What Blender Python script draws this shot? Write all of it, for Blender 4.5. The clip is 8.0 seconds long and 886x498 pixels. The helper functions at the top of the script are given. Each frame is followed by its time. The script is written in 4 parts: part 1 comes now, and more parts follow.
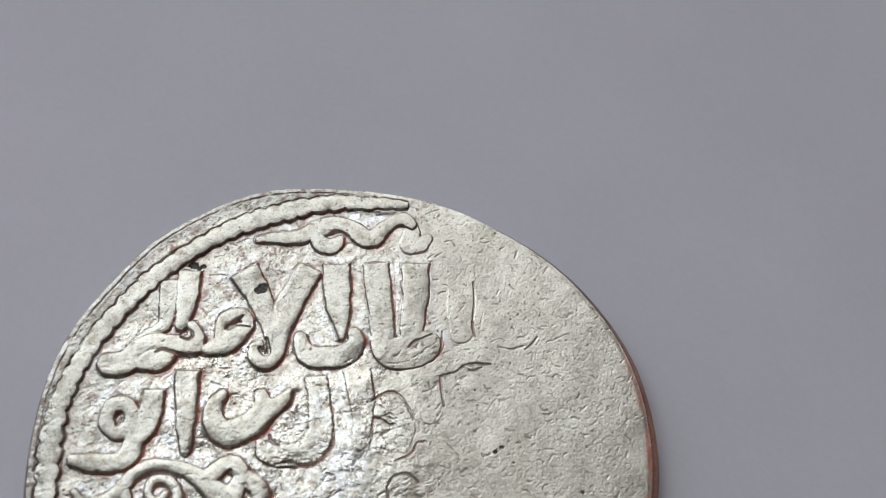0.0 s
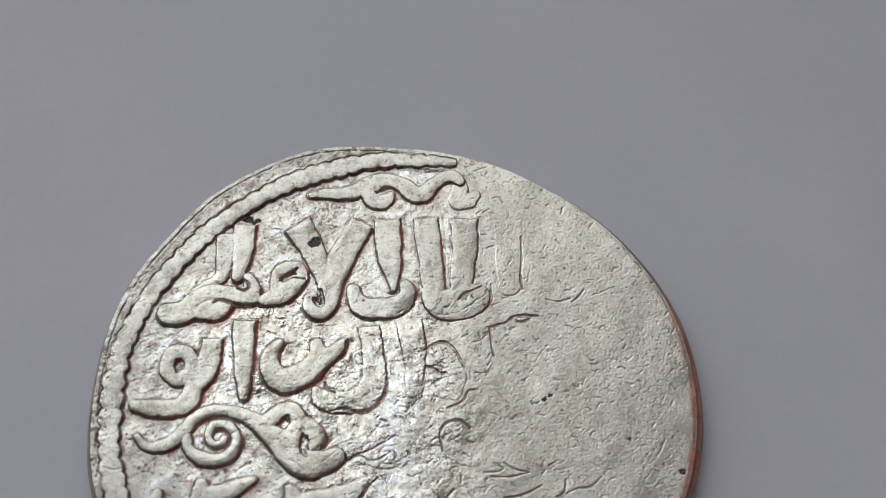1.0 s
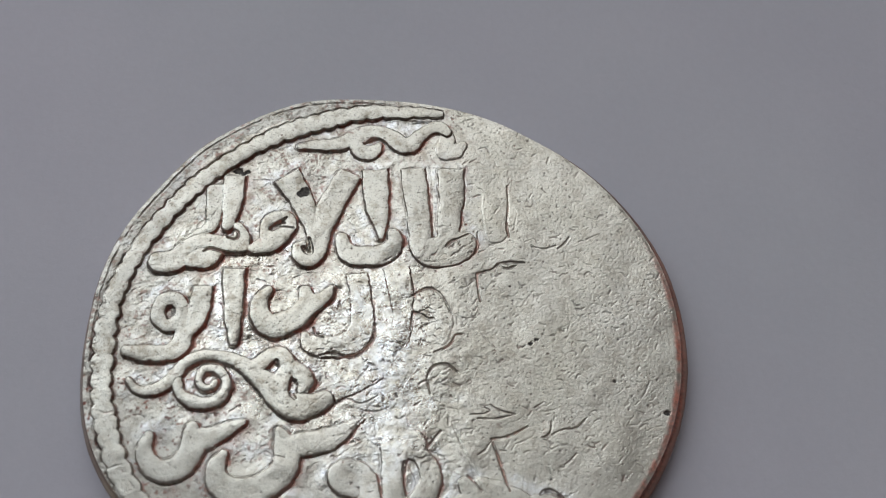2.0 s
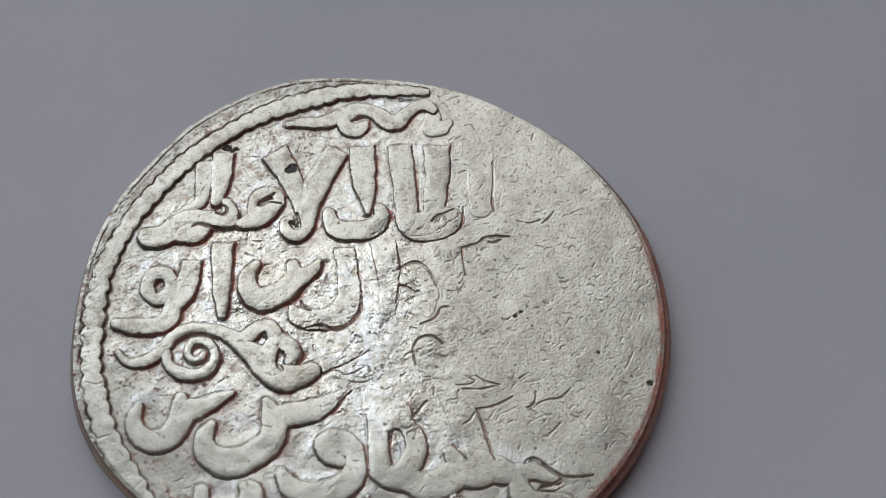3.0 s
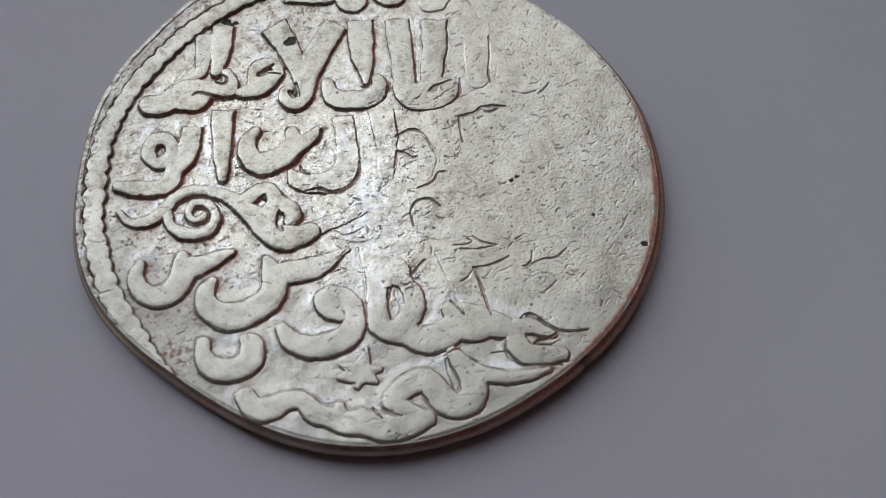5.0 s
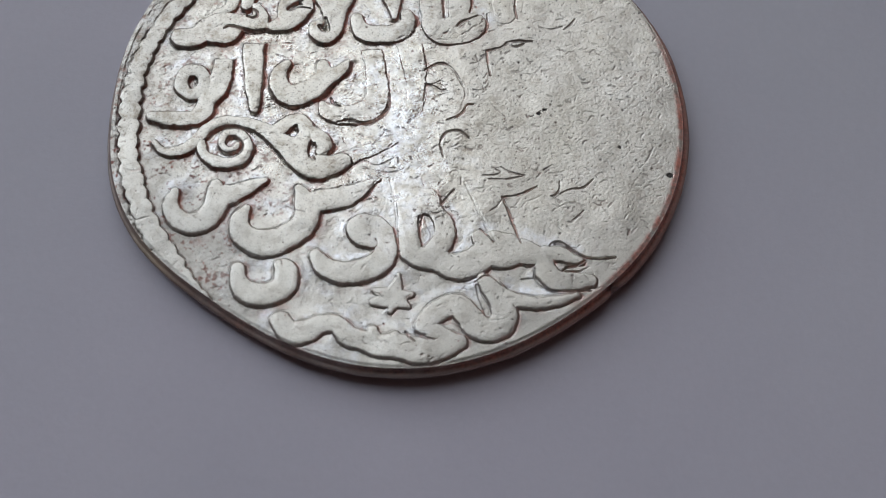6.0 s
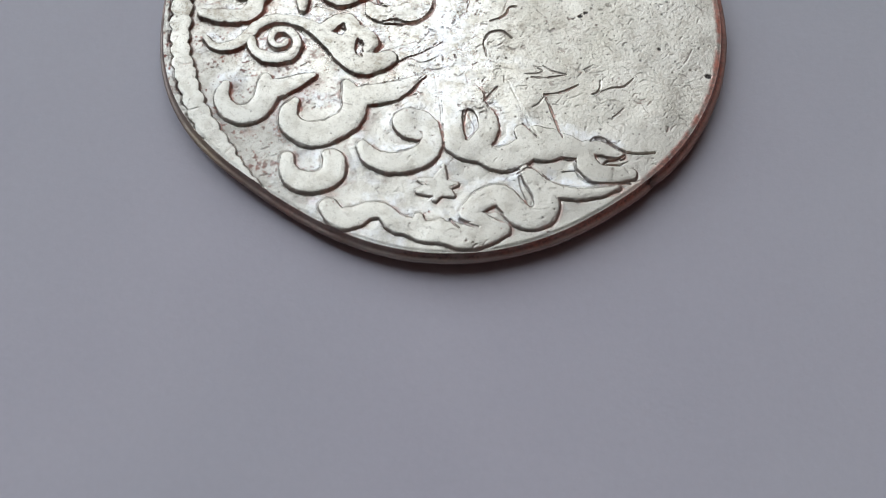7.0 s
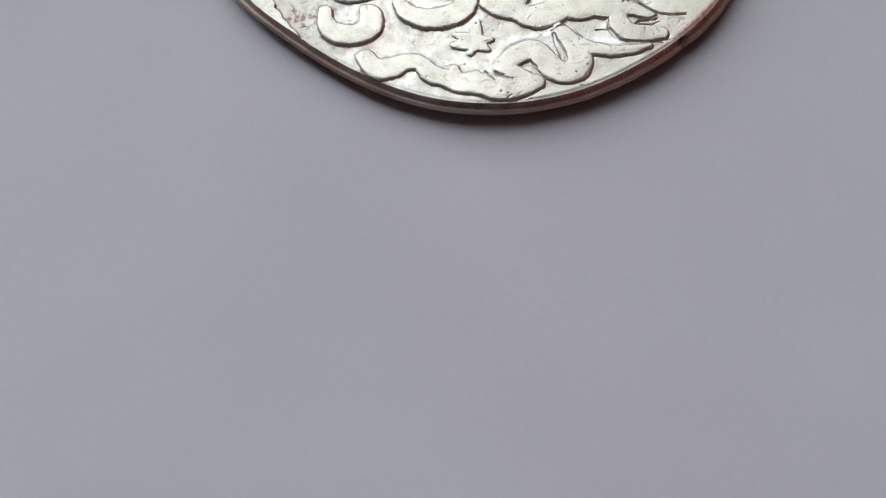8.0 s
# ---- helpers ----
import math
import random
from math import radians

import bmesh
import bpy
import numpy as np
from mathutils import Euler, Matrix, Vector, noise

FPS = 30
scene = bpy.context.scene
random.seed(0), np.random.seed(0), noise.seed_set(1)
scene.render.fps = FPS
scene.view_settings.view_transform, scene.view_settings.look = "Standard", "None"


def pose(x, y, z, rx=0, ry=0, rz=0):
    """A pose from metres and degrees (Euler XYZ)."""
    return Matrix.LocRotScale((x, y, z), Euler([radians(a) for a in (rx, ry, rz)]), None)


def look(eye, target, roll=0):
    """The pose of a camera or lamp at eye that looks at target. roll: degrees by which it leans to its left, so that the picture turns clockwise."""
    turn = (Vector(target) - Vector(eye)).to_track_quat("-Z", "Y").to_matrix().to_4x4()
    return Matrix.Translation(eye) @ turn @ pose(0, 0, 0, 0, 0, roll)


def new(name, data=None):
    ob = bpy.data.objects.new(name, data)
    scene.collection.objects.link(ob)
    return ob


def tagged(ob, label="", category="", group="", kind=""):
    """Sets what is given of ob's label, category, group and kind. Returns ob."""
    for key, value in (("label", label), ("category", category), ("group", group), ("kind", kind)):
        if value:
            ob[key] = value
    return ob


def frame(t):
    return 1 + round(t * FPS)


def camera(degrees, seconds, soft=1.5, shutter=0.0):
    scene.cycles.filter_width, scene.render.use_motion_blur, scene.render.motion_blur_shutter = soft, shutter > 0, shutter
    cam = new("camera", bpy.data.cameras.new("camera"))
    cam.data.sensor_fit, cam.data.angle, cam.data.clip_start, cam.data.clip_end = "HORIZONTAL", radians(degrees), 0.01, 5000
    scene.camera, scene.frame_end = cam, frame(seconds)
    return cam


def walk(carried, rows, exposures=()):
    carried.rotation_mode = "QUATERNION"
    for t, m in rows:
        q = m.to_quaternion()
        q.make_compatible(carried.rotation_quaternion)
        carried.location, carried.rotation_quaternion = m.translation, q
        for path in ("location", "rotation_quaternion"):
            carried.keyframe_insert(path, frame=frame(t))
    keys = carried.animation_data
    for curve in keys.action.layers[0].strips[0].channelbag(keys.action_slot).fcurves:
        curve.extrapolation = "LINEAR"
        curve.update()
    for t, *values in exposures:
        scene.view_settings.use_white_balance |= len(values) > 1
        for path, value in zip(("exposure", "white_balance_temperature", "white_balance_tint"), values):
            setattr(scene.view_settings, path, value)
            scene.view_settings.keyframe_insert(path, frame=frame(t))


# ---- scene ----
# All lengths of the coin and the camera's path are in millimetres; MM turns them into metres.
MM = 0.001
cam = camera(42.04, 8.0, soft=1.0)
# a phone's close focus on the far half of the coin
cam.data.dof.use_dof, cam.data.dof.focus_distance, cam.data.dof.aperture_fstop = True, 0.0553, 64.0
# seconds, eye, turn
PATH = [
    (0, 2.781, -11.314, 50.955, 23.152, -3.601, 7.994),
    (0.5, 2.636, -13.462, 51.220, 23.378, -3.553, 7.866),
    (0.7, 1.822, -13.841, 51.232, 23.476, -3.659, 7.953),
    (1, 0.957, -13.917, 51.335, 22.947, -3.503, 8.168),
    (1.2, 0.997, -14.704, 51.080, 23.214, -3.191, 8.222),
    (1.5, 1.324, -15.288, 50.968, 23.069, -2.959, 8.266),
    (2, 2.296, -16.253, 51.112, 22.937, -2.971, 7.926),
    (2.2, 2.864, -16.431, 51.265, 22.861, -2.876, 7.844),
    (3.3, 3.326, -18.608, 51.087, 23.441, -2.643, 7.767),
    (3.5, 2.083, -19.325, 50.799, 23.562, -2.491, 8.025),
    (3.8, 1.720, -20.809, 50.050, 23.704, -1.931, 8.318),
    (4, 1.606, -21.638, 49.818, 23.625, -1.900, 8.409),
    (4.3, 2.182, -22.296, 49.731, 23.562, -1.892, 8.334),
    (4.5, 3.325, -22.880, 49.441, 23.884, -2.175, 7.945),
    (4.7, 4.151, -23.407, 49.392, 23.689, -2.455, 7.719),
    (5.8, 3.906, -25.490, 49.684, 22.362, -3.553, 7.281),
    (6, 2.671, -26.647, 49.196, 22.417, -3.433, 7.512),
    (6.2, 2.150, -27.407, 48.770, 22.264, -3.010, 8.057),
    (6.5, 1.107, -29.550, 48.651, 22.475, -2.805, 8.330),
    (6.8, 1.316, -31.445, 48.468, 22.683, -2.667, 8.571),
    (7, 1.911, -31.914, 48.412, 22.424, -3.197, 8.284),
    (7.3, 2.646, -33.397, 48.287, 22.680, -3.771, 7.960),
    (7.5, 3.181, -34.321, 47.876, 22.803, -3.953, 7.819),
    (7.8, 2.902, -36.200, 47.158, 23.226, -3.820, 7.990),
    (8, 1.340, -39.080, 46.277, 22.922, -3.606, 8.739),
]
# seconds, stops, white balance
EXPOSURES = [(0.0, 0.18, 6500, 10), (1.0, 0.02, 6550, 10), (2.0, -0.12, 6500, 10), (3.5, -0.21, 6430, 10), (4.5, -0.35, 6400, 11), (6.0, -0.27, 6260, 13), (6.5, -0.07, 6260, 13), (7.0, 0.16, 6290, 10), (7.5, 0.33, 6300, 9), (8.0, 0.46, 6450, 9)]
walk(cam, [(t, pose(x * MM, y * MM, z * MM, rx, ry, rz)) for t, x, y, z, rx, ry, rz in PATH], EXPOSURES)

# ---- light: an overcast window close beside the table ----
world = bpy.data.worlds.new("world")
scene.world = world
world.use_nodes = True
sky = world.node_tree.nodes.new("ShaderNodeTexSky")
sky.sky_type, sky.sun_disc = "NISHITA", False
sky.sun_elevation, sky.sun_rotation = radians(40), radians(-50)
world.node_tree.links.new(sky.outputs[0], world.node_tree.nodes["Background"].inputs[0])
world.node_tree.nodes["Background"].inputs[1].default_value = 0.08

# the window in the north wall: a narrow sash straight behind the coin, and a wide one beside it that looks on open sky
WALL_Y, WIN_A, WIN_B, WIN_LOW, WIN_HIGH = 0.30, -0.9, 0.12, 0.12, 2.5
MULLION = (-0.34, -0.31)
for x0, x1, watts, colour in ((WIN_A, MULLION[0], 12.5, (0.83, 0.92, 1.0)), (MULLION[1], WIN_B, 4.4, (0.985, 0.985, 0.95))):
    lamp = new("window_light", bpy.data.lights.new("window_light", "AREA"))
    lamp.data.shape, lamp.data.size, lamp.data.size_y = "RECTANGLE", x1 - x0, WIN_HIGH - WIN_LOW
    lamp.data.energy, lamp.data.color = watts * (x1 - x0) * (WIN_HIGH - WIN_LOW), colour
    middle = ((x0 + x1) / 2, WALL_Y + 0.02, (WIN_LOW + WIN_HIGH) / 2)
    lamp.matrix_world = look(middle, (middle[0], -1.0, middle[2]))


# ---- materials ----
def material(name, metallic=0.0, roughness=0.5):
    m = bpy.data.materials.new(name)
    m.use_nodes = True
    shader = m.node_tree.nodes["Principled BSDF"]
    shader.inputs["Metallic"].default_value = metallic
    shader.inputs["Roughness"].default_value = roughness
    return m, m.node_tree, shader


def node(tree, kind, **values):
    n = tree.nodes.new(kind)
    for key, value in values.items():
        n.inputs[key.replace("_", " ")].default_value = value
    return n


def noise_map(tree, scale, detail=4.0, rough=0.6, stretch=None):
    where = tree.nodes.new("ShaderNodeTexCoord")
    n = node(tree, "ShaderNodeTexNoise", Scale=scale, Detail=detail, Roughness=rough)
    if stretch:
        bend = node(tree, "ShaderNodeMapping", Scale=stretch)
        tree.links.new(where.outputs["Object"], bend.inputs["Vector"])
        tree.links.new(bend.outputs[0], n.inputs["Vector"])
    else:
        tree.links.new(where.outputs["Object"], n.inputs["Vector"])
    return n.outputs[0]


def ramp(tree, source, *stops):
    n = tree.nodes.new("ShaderNodeValToRGB")
    band = n.color_ramp
    band.elements[0].position, band.elements[1].position = stops[0][0], stops[-1][0]
    for place, _ in stops[1:-1]:
        band.elements.new(place)
    for element, (_, colour) in zip(band.elements, stops):
        element.color = (*colour, 1) if isinstance(colour, tuple) else (colour, colour, colour, 1)
    tree.links.new(source, n.inputs[0])
    return n.outputs[0]


def blend(tree, amount, first, second, way="MIX"):
    n = tree.nodes.new("ShaderNodeMix")
    n.data_type, n.blend_type = "RGBA", way
    for socket, value in ((n.inputs[0], amount), (n.inputs[6], first), (n.inputs[7], second)):
        if isinstance(value, (float, int)):
            socket.default_value = value
        elif isinstance(value, tuple):
            socket.default_value = (*value, 1)
        else:
            tree.links.new(value, socket)
    return n.outputs[2]


def bump(tree, shader, source, depth, strength=1.0):
    n = tree.nodes.new("ShaderNodeBump")
    n.inputs["Distance"].default_value, n.inputs["Strength"].default_value = depth, strength
    tree.links.new(source, n.inputs["Height"])
    tree.links.new(n.outputs[0], shader.inputs["Normal"])


def attribute(tree, key):
    n = tree.nodes.new("ShaderNodeAttribute")
    n.attribute_name = key
    return n.outputs["Fac"]


def silver(name, tint, tarnish, roughness, patina_shade):
    """Old silver: bright metal with cloudy toning and dark dirty grains; the last value is how strongly the deposit and
    painted shade along the letters show.
    """
    m, tree, shader = material(name, 1.0)
    cloud = ramp(tree, noise_map(tree, 420, 5), (0.35, 0.0), (0.75, 1.0))
    colour = blend(tree, cloud, tint, tarnish)
    colour = blend(tree, attribute(tree, "lift"), colour, blend(tree, cloud, (0.63, 0.612, 0.54), (0.52, 0.5, 0.425)))
    colour = blend(tree, attribute(tree, "dull"), colour, (0.56, 0.545, 0.485))
    # bright patches and the painted window sheen share this colour
    colour = blend(tree, attribute(tree, "sheen_patches"), colour, (0.765, 0.785, 0.79))
    for scale, edge, dark in ((4200, 0.35, 0.78), (9000, 0.37, 0.45), (15000, 0.385, 0.45)):
        grains = ramp(tree, noise_map(tree, scale, 3, 0.55), (edge - 0.06, dark), (edge + 0.015, 1.0))
        colour = blend(tree, attribute(tree, "grit"), colour, grains, "MULTIPLY")
    stain = ramp(tree, noise_map(tree, 1700, 6, 0.7), (0.36, (0.6, 0.56, 0.51)), (0.51, (1.0, 1.0, 1.0)), (0.66, (1.09, 1.1, 1.11)))
    colour = blend(tree, attribute(tree, "grit"), colour, stain, "MULTIPLY")
    if patina_shade:
        patchy = ramp(tree, noise_map(tree, 900, 4), (0.3, 0.55 * patina_shade), (0.7, patina_shade))
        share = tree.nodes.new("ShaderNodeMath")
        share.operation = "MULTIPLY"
        tree.links.new(attribute(tree, "patina_shade"), share.inputs[0])
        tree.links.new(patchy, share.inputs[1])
        # deposit colours, used as well for the painted shade of the flanks
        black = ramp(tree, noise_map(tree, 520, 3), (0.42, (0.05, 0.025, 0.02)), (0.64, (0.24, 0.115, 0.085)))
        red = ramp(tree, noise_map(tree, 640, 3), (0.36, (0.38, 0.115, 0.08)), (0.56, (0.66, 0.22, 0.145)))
        brown = blend(tree, attribute(tree, "redness"), black, red)
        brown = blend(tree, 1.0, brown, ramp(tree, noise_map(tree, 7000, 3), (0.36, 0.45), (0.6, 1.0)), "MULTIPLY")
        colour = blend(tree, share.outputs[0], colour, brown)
        # where deposit and painted shade lie, the surface is earthy, not metal
        bare = tree.nodes.new("ShaderNodeMath")
        bare.operation = "MULTIPLY_ADD"
        bare.inputs[1].default_value, bare.inputs[2].default_value = -0.9, 1.0
        tree.links.new(share.outputs[0], bare.inputs[0])
        tree.links.new(bare.outputs[0], shader.inputs["Metallic"])
    tree.links.new(colour, shader.inputs["Base Color"])
    gloss = ramp(tree, noise_map(tree, 1500, 4), (0.3, roughness - 0.07), (0.7, roughness + 0.10))
    gloss = blend(tree, attribute(tree, "lift"), gloss, (0.31, 0.31, 0.31))
    gloss = blend(tree, attribute(tree, "dull"), gloss, (0.56, 0.56, 0.56))
    gloss = blend(tree, attribute(tree, "wear"), gloss, ramp(tree, noise_map(tree, 900, 4), (0.3, 0.38), (0.7, 0.5)))
    tree.links.new(gloss, shader.inputs["Roughness"])
    bump(tree, shader, noise_map(tree, 8000, 4, 0.65), 0.000013, 1.0)
    return m


SILVER = silver("old_silver", (0.69, 0.67, 0.595), (0.605, 0.58, 0.49), 0.25, 1.0)
SILVER_RIM = silver("silver_rim", (0.56, 0.55, 0.505), (0.45, 0.435, 0.385), 0.44, 1.0)
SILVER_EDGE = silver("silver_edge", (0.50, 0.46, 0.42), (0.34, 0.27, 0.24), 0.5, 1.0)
tree = SILVER_EDGE.node_tree
shader = tree.nodes["Principled BSDF"]
before = shader.inputs["Base Color"].links[0].from_socket
where = tree.nodes.new("ShaderNodeTexCoord")
axes = tree.nodes.new("ShaderNodeSeparateXYZ")
tree.links.new(where.outputs["Object"], axes.inputs[0])
span = node(tree, "ShaderNodeMapRange")
span.inputs["From Min"].default_value, span.inputs["From Max"].default_value = -0.013, 0.013
tree.links.new(axes.outputs[0], span.inputs["Value"])
# brassy colour on one side of the edge, coppery on the other
toning = ramp(tree, span.outputs[0], (0.0, (0.36, 0.34, 0.31)), (0.14, (0.6, 0.47, 0.29)), (0.24, (0.42, 0.34, 0.27)), (0.38, (0.5, 0.45, 0.39)), (0.7, (0.48, 0.41, 0.37)), (0.97, (0.5, 0.25, 0.19)))
streaks = ramp(tree, noise_map(tree, 330, 4, 0.6, (1, 1, 15)), (0.40, 0.5), (0.60, 1.25))
toning = blend(tree, 0.45, toning, streaks, "MULTIPLY")
bare = tree.nodes.new("ShaderNodeMath")
bare.operation = "MULTIPLY_ADD"
bare.inputs[1].default_value, bare.inputs[2].default_value = -0.65, 0.65
tree.links.new(attribute(tree, "patina_shade"), bare.inputs[0])
tree.links.new(blend(tree, bare.outputs[0], before, toning), shader.inputs["Base Color"])

GRIME, tree, shader = material("black_deposit", 0.0, 0.75)
tree.links.new(ramp(tree, noise_map(tree, 6000, 3), (0.35, (0.025, 0.022, 0.02)), (0.65, (0.15, 0.135, 0.115))), shader.inputs["Base Color"])

PAPER, tree, shader = material("grey_paper", 0.0, 0.8)
mottle = ramp(tree, noise_map(tree, 60, 5), (0.3, (0.488, 0.48, 0.525)), (0.7, (0.536, 0.526, 0.567)))
mottle = blend(tree, 1.0, mottle, ramp(tree, noise_map(tree, 22, 2), (0.35, (0.985, 1.0, 0.99)), (0.65, (1.0, 0.98, 1.0))), "MULTIPLY")
fibre = ramp(tree, noise_map(tree, 2600, 5, 0.7), (0.3, 0.955), (0.7, 1.0))
tree.links.new(blend(tree, 1.0, mottle, fibre, "MULTIPLY"), shader.inputs["Base Color"])
bump(tree, shader, noise_map(tree, 3500, 5, 0.7), 0.00004, 0.28)


def plain(name, first, second, scale, roughness):
    m, tree, shader = material(name, 0.0, roughness)
    tree.links.new(ramp(tree, noise_map(tree, scale, 5), (0.35, first), (0.65, second)), shader.inputs["Base Color"])
    bump(tree, shader, noise_map(tree, scale * 20, 4), 0.0006, 0.4)
    return m


WALL = plain("wall_paint", (0.36, 0.145, 0.105), (0.40, 0.165, 0.12), 3, 0.8)
DARK = plain("brown_wall_paint", (0.12, 0.075, 0.06), (0.15, 0.09, 0.072), 3, 0.8)
CEILING = plain("ceiling_paint", (0.30, 0.27, 0.24), (0.34, 0.31, 0.27), 2, 0.9)
FLOOR = plain("brown_floor", (0.13, 0.075, 0.05), (0.19, 0.11, 0.07), 9, 0.5)


# ---- the room ----
def part(name, bm, mat, parent=None, label=""):
    mesh = bpy.data.meshes.new(name)
    bm.to_mesh(mesh)
    bm.free()
    mesh.materials.append(mat)
    ob = new(name, mesh)
    ob.parent = parent
    return tagged(ob, label)


def box(name, low, high, mat, parent=None, label="", edge=0.0):
    bm = bmesh.new()
    bmesh.ops.create_cube(bm, size=1.0)
    for v in bm.verts:
        v.co = Vector([low[k] + (v.co[k] + 0.5) * (high[k] - low[k]) for k in range(3)])
    if edge:
        bmesh.ops.bevel(bm, geom=bm.edges[:], offset=edge, segments=2, affect="EDGES")
    return part(name, bm, mat, parent, label)


def structure(ob, label, category):
    return tagged(ob, label, category, kind="structure")


XA, XB, YA, LOW, HIGH, THICK = -2.2, 1.6, -2.4, -0.75, 3.0, 0.12
Y2 = WALL_Y + THICK
structure(box("floor", (XA - THICK, YA - THICK, LOW - 0.1), (XB + THICK, Y2, LOW), FLOOR), "dark brown floor under the table", "floor")
structure(box("ceiling", (XA - THICK, YA - THICK, HIGH), (XB + THICK, Y2, HIGH + 0.1), CEILING), "dull beige painted ceiling", "ceiling")
structure(box("wall_west", (XA - THICK, YA, LOW), (XA, WALL_Y, HIGH), WALL), "reddish-brown painted wall beside the table", "wall")
structure(box("wall_east", (XB, YA, LOW), (XB + THICK, WALL_Y, HIGH), WALL), "reddish-brown painted wall beside the table", "wall")
structure(box("wall_south", (XA - THICK, YA - THICK, LOW), (XB + THICK, YA, HIGH), DARK), "dark brown painted wall at the far side", "wall")
bm = bmesh.new()
for low, high in (((XA - THICK, LOW), (WIN_A, HIGH)), ((WIN_B, LOW), (XB + THICK, HIGH)), ((WIN_A, LOW), (WIN_B, WIN_LOW)), ((WIN_A, WIN_HIGH), (WIN_B, HIGH)), ((MULLION[0], WIN_LOW), (MULLION[1], WIN_HIGH))):
    made = bmesh.ops.create_cube(bm, size=1.0)["verts"]
    for v in made:
        v.co = Vector((low[0] + (v.co.x + 0.5) * (high[0] - low[0]), WALL_Y + (v.co.y + 0.5) * THICK, low[1] + (v.co.z + 0.5) * (high[1] - low[1])))
structure(part("wall_north", bm, WALL), "reddish-brown wall with a wide window opening", "wall")

# the grey sheet that the coin lies on, and the table below it
bm = bmesh.new()
bmesh.ops.create_grid(bm, x_segments=60, y_segments=60, size=0.5)
for v in bm.verts:
    v.co.x, v.co.y = v.co.x * 1.3 - 0.1, v.co.y * 0.7 - 0.09
    v.co.z = -0.000004 * (1 + noise.noise(v.co * 6))
structure(part("ground", bm, PAPER), "matte mauve-grey paper sheet covering the table", "paper")
table = new("table")
tagged(table, "plain brown wooden table under a grey sheet", "table")
box("tabletop", (-0.9, -0.5, -0.035), (0.7, 0.28, -0.0005), FLOOR, table, edge=0.004)
for x, y in ((-0.82, -0.42), (0.62, -0.42), (-0.82, 0.22), (0.62, 0.22)):
    box("leg", (x - 0.03, y - 0.03, LOW), (x + 0.03, y + 0.03, -0.036), FLOOR, table, edge=0.004)


# ---- the coin ----
THICKNESS, FIELD = 1.35, -0.2  # the flan, and how deep the field lies under the worn plane of the face
WALLS = 0.125  # width of a letter's sloping flank
HARMONICS = [12.99, -0.127, 0.121, 0.442, 0.092, 0.048, 0.028, 0.001, 0.06, 0.095, -0.031, -0.021, -0.012, 0.007, 0.054, -0.027, -0.025, 0.003, 0.006, 0.001, -0.002]
BULGES = ((229, -0.15, 24), (243, -0.04, 14), (348.5, 0.1, 34), (32, 0.2, 14), (118, 0.14, 14), (153, -0.18, 14), (67, -0.12, 9), (318, -0.06, 16), (48, 0.12, 10), (141, 0.17, 9))  # where the hammer spread the flan unevenly
STEP = 0.025
SIDE = np.arange(-14.0, 14.0001, STEP)
GX, GY = np.meshgrid(SIDE, SIDE)
rng = np.random.default_rng(7)


def radius(angle):
    """The uneven outline of the hammered flan."""
    r = np.full_like(angle, HARMONICS[0])
    for k in range(1, 11):
        r = r + HARMONICS[2 * k - 1] * np.cos(k * angle) + HARMONICS[2 * k] * np.sin(k * angle)
    for where, much, wide in BULGES:
        off = (np.degrees(angle) - where + 180) % 360 - 180
        r = r + much * np.exp(-((off / wide) ** 2))
    return r


def spline(points, steps=7):
    """A smooth line through the control points (x, y, half width)."""
    p = np.array(points, float)
    p = np.vstack([2 * p[0] - p[1], p, 2 * p[-1] - p[-2]])
    out = []
    for a, b, c, d in zip(p, p[1:], p[2:], p[3:]):
        for s in np.arange(steps) / steps:
            out.append(0.5 * (2 * b + (c - a) * s + (2 * a - 5 * b + 4 * c - d) * s * s + (3 * b - a - 3 * c + d) * s**3))
    return np.array(out + [p[-2]])


